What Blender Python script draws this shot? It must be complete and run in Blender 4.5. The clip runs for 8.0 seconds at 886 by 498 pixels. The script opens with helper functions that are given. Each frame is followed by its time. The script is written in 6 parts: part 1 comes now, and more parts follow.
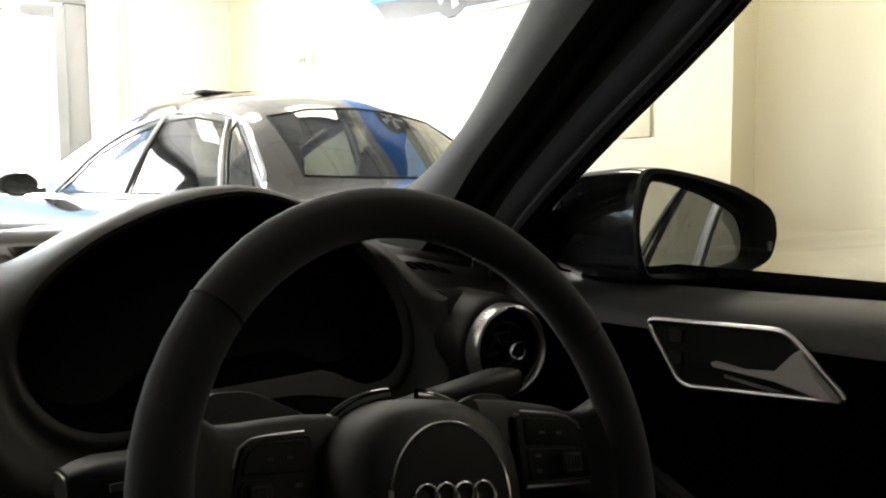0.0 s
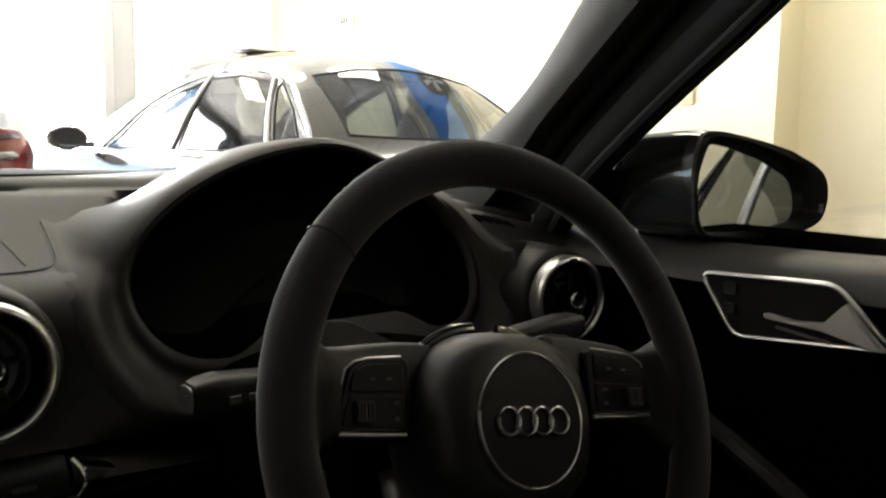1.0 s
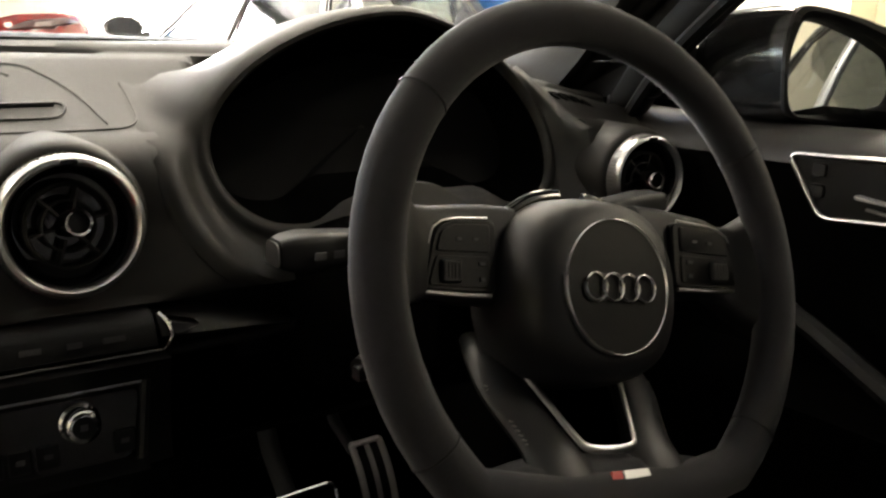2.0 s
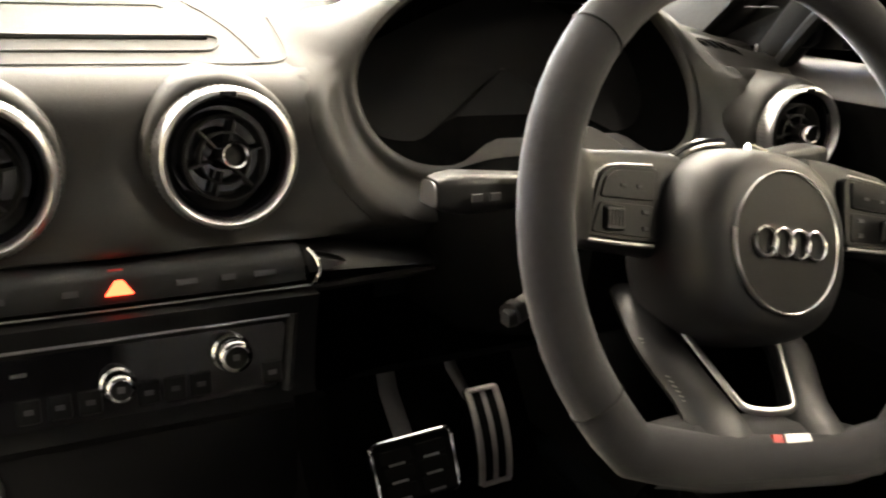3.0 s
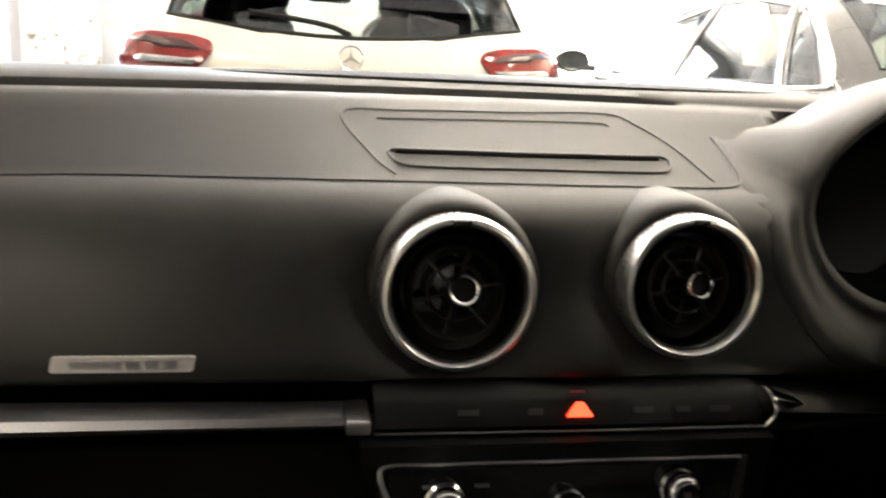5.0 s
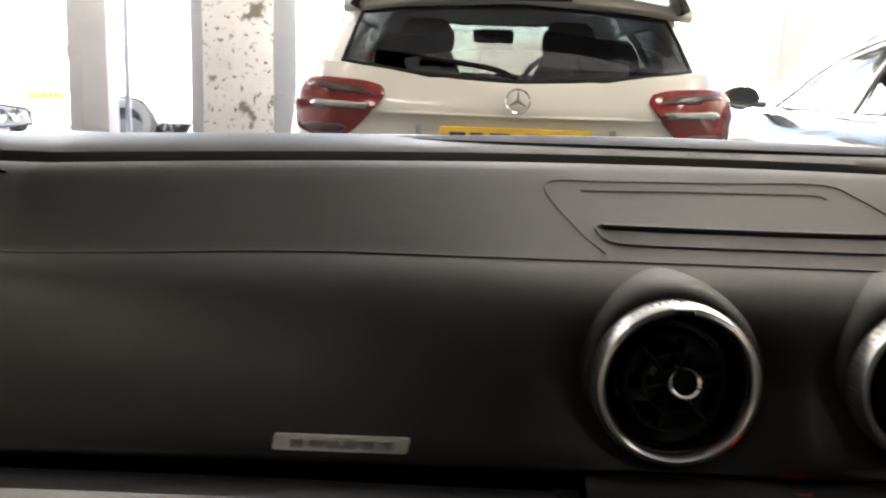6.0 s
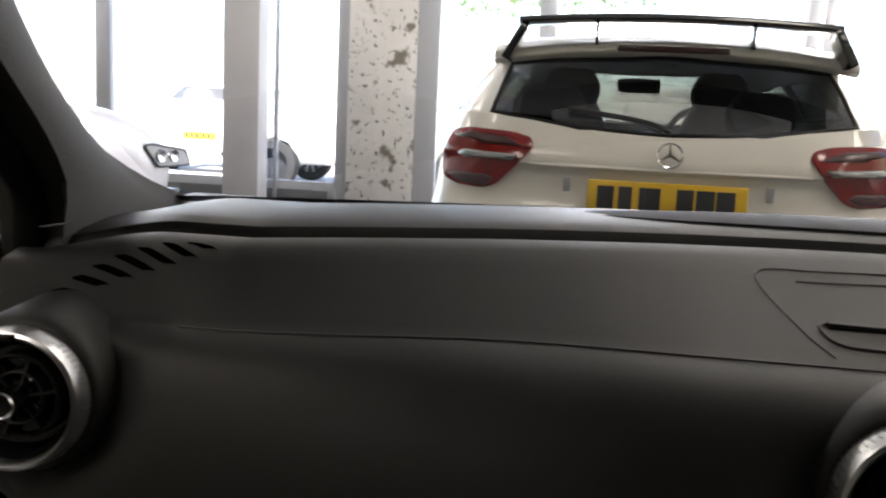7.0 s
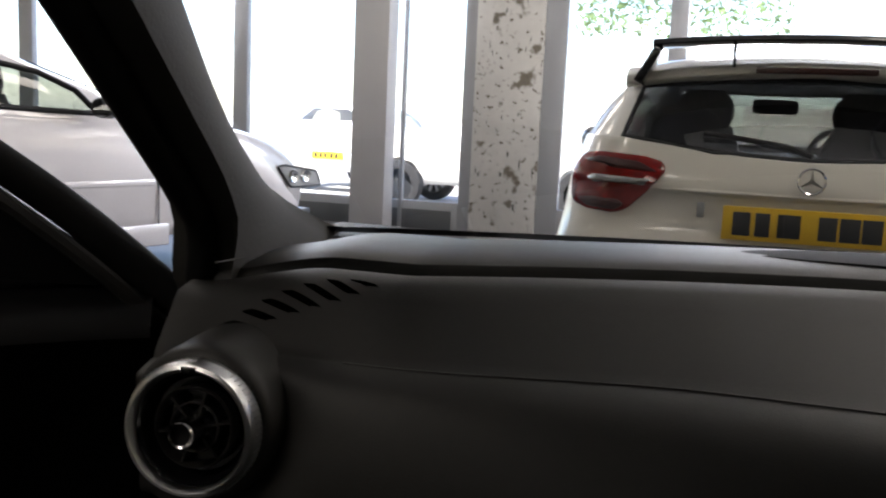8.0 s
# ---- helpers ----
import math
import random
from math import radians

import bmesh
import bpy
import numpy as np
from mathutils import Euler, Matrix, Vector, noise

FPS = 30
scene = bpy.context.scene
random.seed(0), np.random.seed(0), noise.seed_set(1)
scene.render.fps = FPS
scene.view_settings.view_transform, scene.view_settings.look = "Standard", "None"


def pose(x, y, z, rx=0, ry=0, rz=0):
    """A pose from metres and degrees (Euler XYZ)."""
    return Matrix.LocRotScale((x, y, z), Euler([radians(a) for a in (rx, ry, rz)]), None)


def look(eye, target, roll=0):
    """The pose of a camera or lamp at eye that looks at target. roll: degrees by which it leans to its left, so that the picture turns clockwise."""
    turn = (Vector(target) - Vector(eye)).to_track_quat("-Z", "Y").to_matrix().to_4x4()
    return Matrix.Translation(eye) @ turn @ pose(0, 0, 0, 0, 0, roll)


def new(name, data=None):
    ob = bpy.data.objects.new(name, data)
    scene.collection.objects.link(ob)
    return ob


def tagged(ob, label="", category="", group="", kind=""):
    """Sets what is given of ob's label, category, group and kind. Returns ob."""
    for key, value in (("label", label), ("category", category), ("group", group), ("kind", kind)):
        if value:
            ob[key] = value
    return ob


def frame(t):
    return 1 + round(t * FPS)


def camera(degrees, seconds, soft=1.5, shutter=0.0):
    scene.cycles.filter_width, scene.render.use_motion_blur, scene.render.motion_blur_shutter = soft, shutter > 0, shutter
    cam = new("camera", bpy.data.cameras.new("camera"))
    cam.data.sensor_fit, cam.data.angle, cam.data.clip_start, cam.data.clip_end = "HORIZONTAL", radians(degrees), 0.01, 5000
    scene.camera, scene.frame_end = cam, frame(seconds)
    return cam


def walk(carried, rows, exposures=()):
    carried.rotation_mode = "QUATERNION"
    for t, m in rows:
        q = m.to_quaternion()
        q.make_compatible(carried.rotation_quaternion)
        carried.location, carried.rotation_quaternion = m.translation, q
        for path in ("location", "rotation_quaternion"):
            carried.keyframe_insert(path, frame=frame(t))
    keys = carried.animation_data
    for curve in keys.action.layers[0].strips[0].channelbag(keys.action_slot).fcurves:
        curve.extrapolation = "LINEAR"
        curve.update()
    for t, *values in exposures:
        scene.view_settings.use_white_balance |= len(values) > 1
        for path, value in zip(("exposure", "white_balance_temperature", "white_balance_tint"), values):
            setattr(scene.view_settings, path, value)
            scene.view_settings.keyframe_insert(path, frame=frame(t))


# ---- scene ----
cam = camera(52.7, 8.0, soft=2.0, shutter=0.4)
PATH = [
    (0, (0.025, -0.638, 1.02), (1.306, 0.888, 0.837), -0.4),
    (0.5, (-0.013, -0.657, 1.022), (1.232, 0.893, 0.802), 0.1),
    (1, (-0.042, -0.661, 1.013), (1.178, 0.902, 0.751), 0.9),
    (1.5, (-0.052, -0.654, 0.998), (1.116, 0.927, 0.63), 1.1),
    (1.7, (-0.054, -0.649, 0.991), (1.095, 0.935, 0.578), 1.3),
    (2.8, (-0.082, -0.613, 0.969), (0.895, 1.033, 0.389), 3.0),
    (3, (-0.089, -0.607, 0.971), (0.841, 1.063, 0.385), 2.8),
    (3.5, (-0.112, -0.592, 0.973), (0.699, 1.143, 0.396), 2.8),
    (4, (-0.139, -0.578, 0.978), (0.533, 1.224, 0.429), 2.7),
    (4.5, (-0.164, -0.562, 0.985), (0.311, 1.31, 0.466), 2.7),
    (5, (-0.194, -0.551, 0.995), (0.13, 1.372, 0.551), 2.8),
    (5.2, (-0.196, -0.548, 1.001), (0.038, 1.391, 0.572), 2.1),
    (6.5, (-0.271, -0.517, 1.039), (-0.408, 1.447, 0.689), 2.7),
    (7, (-0.295, -0.503, 1.05), (-0.594, 1.451, 0.744), 2.7),
    (7.5, (-0.315, -0.502, 1.056), (-0.754, 1.427, 0.758), 2.9),
    (8, (-0.324, -0.51, 1.065), (-0.885, 1.39, 0.789), 2.6),
]
walk(cam, [(t, look(eye, aim, roll)) for t, eye, aim, roll in PATH],
     exposures=[(0.0, 3.1, 6600, 9), (1.0, 3.45, 6750, 10), (1.7, 3.9, 6850, 12), (2.8, 6.1, 7100, 14), (3.5, 6.3, 7100, 14), (4.5, 5.7, 7000, 14), (5.2, 4.55, 6800, 15), (6.5, 3.42, 6450, 16), (8.0, 2.35, 6350, 17)])

# ---- light ----
world = bpy.data.worlds.new("sky")
scene.world = world
world.use_nodes = True
wn = world.node_tree.nodes
sky = wn.new("ShaderNodeTexSky")
sky.sky_type = "NISHITA"
sky.sun_disc = False
sky.sun_elevation, sky.sun_rotation = radians(50), radians(180)
wn["Background"].inputs["Strength"].default_value = 0.15
world.node_tree.links.new(sky.outputs[0], wn["Background"].inputs["Color"])
sun_data = bpy.data.lights.new("sun", "SUN")
sun_data.energy, sun_data.angle, sun_data.color = 5.0, radians(0.6), (1.0, 0.95, 0.87)
sun = new("sun", sun_data)
sun.matrix_world = look((0, -12, 26.2), (0, 10, 0))
# Added lamps high in the shop windows boost the daylight, the right one most.
for wx, ww, power in ((-5.4, 1.3, 9.0), (-3.75, 0.9, 9.0), (0.1, 1.4, 10.5), (2.1, 1.0, 72.0)):
    day_data = bpy.data.lights.new("window_daylight", "AREA")
    day_data.shape, day_data.size, day_data.size_y, day_data.energy = "RECTANGLE", ww, 0.95, power * ww
    day = new("window_daylight", day_data)
    day.matrix_world = look((wx, 7.62, 1.95 if wx > 1 else 2.45), (0.0, 0.0, 0.9))


# ---- materials ----
def node_material(name, color, rough=0.5, metal=0.0, spread=0.15, scale=40.0, bump=0.0, bump_scale=300.0,
                  stain=0.12, stain_scale=3.0, coat=0.0, sheen=0.0, spec=0.5):
    m = bpy.data.materials.new(name)
    m.use_nodes = True
    n, l = m.node_tree.nodes, m.node_tree.links
    b = n["Principled BSDF"]
    tc = n.new("ShaderNodeTexCoord")
    fine, broad = n.new("ShaderNodeTexNoise"), n.new("ShaderNodeTexNoise")
    fine.inputs["Scale"].default_value, broad.inputs["Scale"].default_value = scale, stain_scale
    fine.inputs["Detail"].default_value = broad.inputs["Detail"].default_value = 4.0
    for t in (fine, broad):
        l.new(tc.outputs["Object"], t.inputs["Vector"])
    mixa, mixb = n.new("ShaderNodeMix"), n.new("ShaderNodeMix")
    for x in (mixa, mixb):
        x.data_type = "RGBA"
    lo = [c * (1 - spread) for c in color]
    hi = [min(1.0, c * (1 + spread)) for c in color]
    mixa.inputs[6].default_value, mixa.inputs[7].default_value = (*lo, 1), (*hi, 1)
    l.new(fine.outputs["Fac"], mixa.inputs[0])
    ramp = n.new("ShaderNodeMapRange")
    ramp.inputs["From Min"].default_value, ramp.inputs["From Max"].default_value = 0.45, 0.75
    ramp.inputs["To Max"].default_value = stain
    l.new(broad.outputs["Fac"], ramp.inputs["Value"])
    l.new(ramp.outputs[0], mixb.inputs[0])
    l.new(mixa.outputs[2], mixb.inputs[6])
    mixb.inputs[7].default_value = (*[c * 0.6 + 0.02 for c in color], 1)
    l.new(mixb.outputs[2], b.inputs["Base Color"])
    rr = n.new("ShaderNodeMapRange")
    rr.inputs["To Min"].default_value, rr.inputs["To Max"].default_value = max(0.02, rough * 0.85), min(1, rough * 1.15)
    l.new(broad.outputs["Fac"], rr.inputs["Value"])
    l.new(rr.outputs[0], b.inputs["Roughness"])
    b.inputs["Metallic"].default_value = metal
    b.inputs["Specular IOR Level"].default_value = spec
    b.inputs["Coat Weight"].default_value = coat
    b.inputs["Coat Roughness"].default_value = 0.04
    b.inputs["Sheen Weight"].default_value = sheen
    b.inputs["Sheen Roughness"].default_value = 0.6
    if bump:
        grain = n.new("ShaderNodeTexNoise")
        grain.inputs["Scale"].default_value, grain.inputs["Detail"].default_value = bump_scale, 3.0
        l.new(tc.outputs["Object"], grain.inputs["Vector"])
        bp = n.new("ShaderNodeBump")
        bp.inputs["Strength"].default_value, bp.inputs["Distance"].default_value = bump, 0.001
        l.new(grain.outputs["Fac"], bp.inputs["Height"])
        l.new(bp.outputs[0], b.inputs["Normal"])
    return m


def glow(name, color, strength):
    m = bpy.data.materials.new(name)
    m.use_nodes = True
    n, l = m.node_tree.nodes, m.node_tree.links
    e = n.new("ShaderNodeEmission")
    e.inputs["Color"].default_value, e.inputs["Strength"].default_value = (*color, 1), strength
    l.new(e.outputs[0], n["Material Output"].inputs["Surface"])
    return m


def pane_material(name, tint, gloss=0.03):
    """Thin glass: clear, tinted, with a mirror reflection that grows at grazing angles."""
    m = bpy.data.materials.new(name)
    m.use_nodes = True
    n, l = m.node_tree.nodes, m.node_tree.links
    clear, shine, mix, fres = (n.new("ShaderNodeBsdfTransparent"), n.new("ShaderNodeBsdfGlossy"),
                               n.new("ShaderNodeMixShader"), n.new("ShaderNodeLayerWeight"))
    clear.inputs["Color"].default_value = (*tint, 1)
    shine.inputs["Roughness"].default_value = gloss
    fres.inputs["Blend"].default_value = 0.5
    power, gain = n.new("ShaderNodeMath"), n.new("ShaderNodeMath")
    power.operation, gain.operation = "POWER", "MULTIPLY_ADD"
    power.inputs[1].default_value = 4.0
    gain.inputs[1].default_value, gain.inputs[2].default_value = 0.85, 0.05
    l.new(fres.outputs["Facing"], power.inputs[0])
    l.new(power.outputs[0], gain.inputs[0])
    l.new(gain.outputs[0], mix.inputs[0])
    l.new(clear.outputs[0], mix.inputs[1])
    l.new(shine.outputs[0], mix.inputs[2])
    l.new(mix.outputs[0], n["Material Output"].inputs["Surface"])
    return m


DASH = node_material("dash_soft_plastic", (0.0130, 0.0122, 0.0115), 0.50, spread=0.2, scale=160, bump=0.25, bump_scale=900, stain=0.1, spec=0.38)
DARK = node_material("dark_plastic", (0.0065, 0.0065, 0.007), 0.45, spread=0.2, scale=120, bump=0.2, bump_scale=800)
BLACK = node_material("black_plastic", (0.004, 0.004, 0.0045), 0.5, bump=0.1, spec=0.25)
# Near black without gloss: openings and low cabin parts carry shade in their colour.
SHADE_BLACK = node_material("shade_black", (0.0015, 0.0015, 0.0015), 1.0, spec=0.0)
GLOSS = node_material("gloss_black", (0.005, 0.005, 0.006), 0.08, coat=0.6)
SCREEN = node_material("dark_screen", (0.0016, 0.0016, 0.0018), 0.6, spec=0.12)
SUEDE = node_material("suede", (0.0112, 0.0106, 0.0142), 0.95, spread=0.25, scale=220, bump=0.4, bump_scale=1400, stain=0.25, stain_scale=14, sheen=0.22, spec=0.15)
LEATHER = node_material("leather", (0.0100, 0.0098, 0.0112), 0.48, spread=0.15, scale=90, bump=0.15, bump_scale=900)
THREAD = node_material("thread", (0.22, 0.21, 0.2), 0.8)
CHROME = node_material("chrome", (0.78, 0.78, 0.79), 0.12, metal=1.0, spread=0.05)
SATIN = node_material("satin_silver", (0.56, 0.56, 0.57), 0.32, metal=1.0, spread=0.08, scale=200)
TRIM = node_material("brushed_trim", (0.19, 0.19, 0.20), 0.36, metal=1.0, spread=0.12, scale=220)
BADGE_SILVER = node_material("badge_silver", (0.55, 0.53, 0.52), 0.4, metal=0.35, spread=0.08)
RUBBER = node_material("rubber", (0.006, 0.006, 0.006), 0.85, spec=0.2)
PILLAR_TRIM = node_material("pillar_trim", (0.027, 0.0255, 0.022), 0.9, spread=0.2, scale=300, bump=0.3)
HEADLINER = node_material("headliner", (0.062, 0.060, 0.053), 0.95, spread=0.2, scale=300, bump=0.3)
BAR = node_material("bar_plastic", (0.003, 0.003, 0.0034), 0.38, bump=0.1, spec=0.3)
DIM_PRINT = node_material("dim_print", (0.022, 0.022, 0.024), 0.6)
GREY_PRINT = node_material("grey_print", (0.07, 0.07, 0.075), 0.6)
RED_PRINT = node_material("red_enamel", (0.5, 0.02, 0.015), 0.3, coat=0.4)
HAZARD = glow("hazard_light", (1.0, 0.05, 0.02), 0.22)
MIRROR = node_material("mirror_glass", (0.82, 0.84, 0.84), 0.015, metal=1.0, spread=0.01, stain=0.02)
PAINT_BLACK = node_material("black_paint", (0.006, 0.007, 0.008), 0.22, spread=0.1, coat=1.0)
PAINT_WHITE = node_material("white_paint", (0.80, 0.78, 0.72), 0.3, spread=0.02, coat=1.0, stain=0.04)
PAINT_SILVER = node_material("pale_silver_paint", (0.56, 0.54, 0.55), 0.32, spread=0.03, coat=1.0, stain=0.04)
PAINT_GREY = node_material("dark_grey_paint", (0.060, 0.057, 0.053), 0.2, metal=0.3, spread=0.12, scale=600, coat=1.0)
PAINT_RED = node_material("red_paint", (0.5, 0.02, 0.015), 0.25, coat=1.0)
GLASS_CLEAR = pane_material("windscreen_glass", (0.96, 0.97, 0.96))
GLASS_TINT = pane_material("tinted_glass", (0.34, 0.37, 0.36))
GLASS_DARK = pane_material("privacy_glass", (0.10, 0.11, 0.11))
GLASS_SMOKE = pane_material("smoked_glass", (0.20, 0.215, 0.21))
GLASS_BLACK = pane_material("light_blocking_glass", (0.025, 0.027, 0.027))
LENS_RED = node_material("red_lens", (0.22, 0.005, 0.003), 0.16, spread=0.6, scale=22, coat=0.4)
LENS_DARK = node_material("smoked_red_lens", (0.045, 0.006, 0.005), 0.3, coat=0.2)
LENS_CLEAR = node_material("clear_lens", (0.30, 0.31, 0.32), 0.2, spread=0.2, scale=60, coat=1.0)
PLATE = node_material("yellow_plate", (0.78, 0.5, 0.02), 0.35, spread=0.04)
TYRE = node_material("tyre", (0.016, 0.016, 0.017), 0.8, bump=0.3, bump_scale=120)
RING = node_material("brushed_ring", (0.72, 0.72, 0.73), 0.30, metal=1.0, spread=0.10, scale=260, bump=0.15, bump_scale=700)
EMBLEM = node_material("emblem_silver", (0.80, 0.80, 0.80), 0.27, metal=1.0, spread=0.05)
ALLOY = node_material("alloy", (0.5, 0.5, 0.52), 0.3, metal=1.0)
WALL = node_material("wall_paint", (0.80, 0.74, 0.56), 0.7, spread=0.03, scale=12, bump=0.15, bump_scale=90, stain=0.08, stain_scale=1.2)
# Paler copy of the wall paint: the front wall's bright light put into colour.
WALL_LIT = node_material("lit_wall_paint", (0.82, 0.80, 0.75), 0.7, spread=0.03, scale=12, bump=0.15, bump_scale=90, stain=0.08, stain_scale=1.2)
CEILING = node_material("ceiling_tile", (0.74, 0.73, 0.7), 0.85, spread=0.06, scale=60, bump=0.3, bump_scale=120)
FLOOR = node_material("showroom_floor", (0.10, 0.10, 0.105), 0.5, spread=0.12, scale=8, stain=0.3, stain_scale=1.0, spec=0.25)
FRAME = node_material("grey_frame", (0.36, 0.365, 0.38), 0.42, spread=0.06, stain=0.15)
KICK = node_material("kick_panel", (0.10, 0.105, 0.11), 0.45)
COLUMN = node_material("column_paint", (0.46, 0.45, 0.45), 0.6, spread=0.05, stain=0.15)
SHOP_GLASS = pane_material("shop_glass", (0.97, 0.98, 0.98))
ASPHALT = node_material("pale_forecourt", (0.42, 0.41, 0.39), 0.9, spread=0.25, scale=25, bump=0.3, bump_scale=60, stain=0.4, stain_scale=0.6)
HEDGE = node_material("hedge_leaf", (0.10, 0.16, 0.05), 0.6, spread=0.5, scale=6)
STONE = node_material("rubble_stone", (0.42, 0.38, 0.31), 0.9, spread=0.35, scale=9, bump=0.5, bump_scale=40, stain=0.4, stain_scale=2)
PANEL_LIGHT = glow("ceiling_panel", (1.0, 0.93, 0.78), 2.0)
PRINT_BASE = node_material("poster_grey", (0.36, 0.37, 0.385), 0.4, spread=0.03)
PRINT_BLUE = node_material("poster_blue", (0.02, 0.16, 0.5), 0.35, spread=0.3, scale=5)
PRINT_DARK = node_material("poster_dark", (0.02, 0.022, 0.025), 0.4)


def peeling_material():
    m = node_material("peeling_paint", (0.62, 0.60, 0.57), 0.75, spread=0.1, scale=14, bump=0.5, bump_scale=40, stain=0.35, stain_scale=2.2)
    n, l = m.node_tree.nodes, m.node_tree.links
    b = n["Principled BSDF"]
    old = b.inputs["Base Color"].links[0].from_socket
    tc = n.new("ShaderNodeTexCoord")
    vein = n.new("ShaderNodeTexNoise")
    vein.inputs["Scale"].default_value, vein.inputs["Detail"].default_value = 5.0, 8.0
    l.new(tc.outputs["Object"], vein.inputs["Vector"])
    ramp = n.new("ShaderNodeValToRGB")
    ramp.color_ramp.elements[0].position, ramp.color_ramp.elements[1].position = 0.575, 0.64
    fleck = n.new("ShaderNodeTexNoise")
    fleck.inputs["Scale"].default_value, fleck.inputs["Detail"].default_value = 19.0, 5.0
    l.new(tc.outputs["Object"], fleck.inputs["Vector"])
    most = n.new("ShaderNodeMath")
    most.operation = "MAXIMUM"
    less = n.new("ShaderNodeMath")
    less.operation = "SUBTRACT"
    less.inputs[1].default_value = 0.03
    l.new(fleck.outputs["Fac"], less.inputs[0])
    l.new(vein.outputs["Fac"], most.inputs[0])
    l.new(less.outputs[0], most.inputs[1])
    l.new(most.outputs[0], ramp.inputs[0])
    mix = n.new("ShaderNodeMix")
    mix.data_type = "RGBA"
    l.new(ramp.outputs[0], mix.inputs[0])
    l.new(old, mix.inputs[6])
    mix.inputs[7].default_value = (0.17, 0.145, 0.11, 1)
    # dark chips drawn out downwards along old runs
    squash = n.new("ShaderNodeMapping")
    squash.inputs["Scale"].default_value = (26.0, 26.0, 7.0)
    chips = n.new("ShaderNodeTexNoise")
    chips.inputs["Scale"].default_value, chips.inputs["Detail"].default_value = 1.0, 6.0
    l.new(tc.outputs["Object"], squash.inputs["Vector"])
    l.new(squash.outputs[0], chips.inputs["Vector"])
    edge = n.new("ShaderNodeMapRange")
    edge.inputs["From Min"].default_value, edge.inputs["From Max"].default_value = 0.64, 0.70
    l.new(chips.outputs["Fac"], edge.inputs["Value"])
    dark = n.new("ShaderNodeMix")
    dark.data_type = "RGBA"
    l.new(edge.outputs[0], dark.inputs[0])
    l.new(mix.outputs[2], dark.inputs[6])
    dark.inputs[7].default_value = (0.045, 0.042, 0.038, 1)
    l.new(dark.outputs[2], b.inputs["Base Color"])
    return m


PEEL = peeling_material()


# ---- building helpers ----
def finish(name, bm, material, smooth_angle=40.0):
    bmesh.ops.recalc_face_normals(bm, faces=bm.faces[:])
    for f in bm.faces:
        f.smooth = True
    for e in bm.edges:
        e.smooth = len(e.link_faces) == 2 and e.calc_face_angle(0) < radians(smooth_angle)
    me = bpy.data.meshes.new(name)
    bm.to_mesh(me)
    bm.free()
    me.materials.append(material)
    return me


def part(name, bm, material, parent, label=""):
    ob = new(name, finish(name, bm, material))
    ob.parent = parent
    return tagged(ob, label) if label else ob


def thing(name, label, category, group="", kind="", at=None):
    ob = new(name)
    if at is not None:
        ob.matrix_world = at
    return tagged(ob, label, category, group, kind)


def structure(name, bm, material, label="", category="building"):
    ob = new(name, finish(name, bm, material))
    return tagged(ob, label, category, kind="structure")


def add_box(bm, lo, hi, bevel=0.0, m=None, segments=2):
    lo, hi = Vector(lo), Vector(hi)
    r = bmesh.ops.create_cube(bm, size=1.0)
    size, mid = hi - lo, (hi + lo) / 2
    vs = r["verts"]
    for v in vs:
        v.co = Vector((v.co.x * size.x, v.co.y * size.y, v.co.z * size.z)) + mid
    if bevel:
        es = list({e for v in vs for e in v.link_edges})
        made = bmesh.ops.bevel(bm, geom=es, offset=bevel, segments=segments, profile=0.5, affect="EDGES")
        vs = list({v for f in made["faces"] for v in f.verts} | {v for v in vs if v.is_valid})
    if m is not None:
        bmesh.ops.transform(bm, matrix=m, verts=[v for v in vs if v.is_valid])
    return bm


def box(lo, hi, bevel=0.0, m=None):
    return add_box(bmesh.new(), lo, hi, bevel, m)


def add_grid(bm, rows, close_u=False, close_v=False, cap=False):
    """Rows of points skinned into a sheet; close_u joins each row's ends, close_v the last row to the first."""
    vs = [[bm.verts.new(p) for p in row] for row in rows]
    n, k = len(vs), len(vs[0])
    for i in range(n if close_v else n - 1):
        for j in range(k if close_u else k - 1):
            a, b = vs[i][j], vs[i][(j + 1) % k]
            c, d = vs[(i + 1) % n][(j + 1) % k], vs[(i + 1) % n][j]
            try:
                bm.faces.new((a, b, c, d))
            except ValueError:
                pass
    if cap:
        bm.faces.new(vs[0][::-1])
        bm.faces.new(vs[-1])
    return bm


def grid(rows, **kw):
    return add_grid(bmesh.new(), rows, **kw)


def axes_to(m, rows):
    return [[m @ Vector(p) for p in row] for row in rows]


def revolve(profile, m, steps=48, bm=None):
    """profile: (radius, height) pairs turned about the local z axis of m."""
    rows = [[(r * math.cos(2 * math.pi * i / steps), r * math.sin(2 * math.pi * i / steps), h) for i in range(steps)] for r, h in profile]
    return add_grid(bm or bmesh.new(), axes_to(m, rows), close_u=True)


def spline(points, per=6, closed=False):
    pts = [Vector(p) for p in points]
    out, n = [], len(pts)
    for i in range(n if closed else n - 1):
        p0 = pts[(i - 1) % n] if closed or i > 0 else pts[0] * 2 - pts[1]
        p1, p2 = pts[i], pts[(i + 1) % n]
        p3 = pts[(i + 2) % n] if closed or i + 2 < n else pts[-1] * 2 - pts[-2]
        for s in range(per):
            t = s / per
            out.append(0.5 * (2 * p1 + (p2 - p0) * t + (2 * p0 - 5 * p1 + 4 * p2 - p3) * t * t + (3 * p1 - p0 - 3 * p2 + p3) * t ** 3))
    if not closed:
        out.append(pts[-1])
    return out


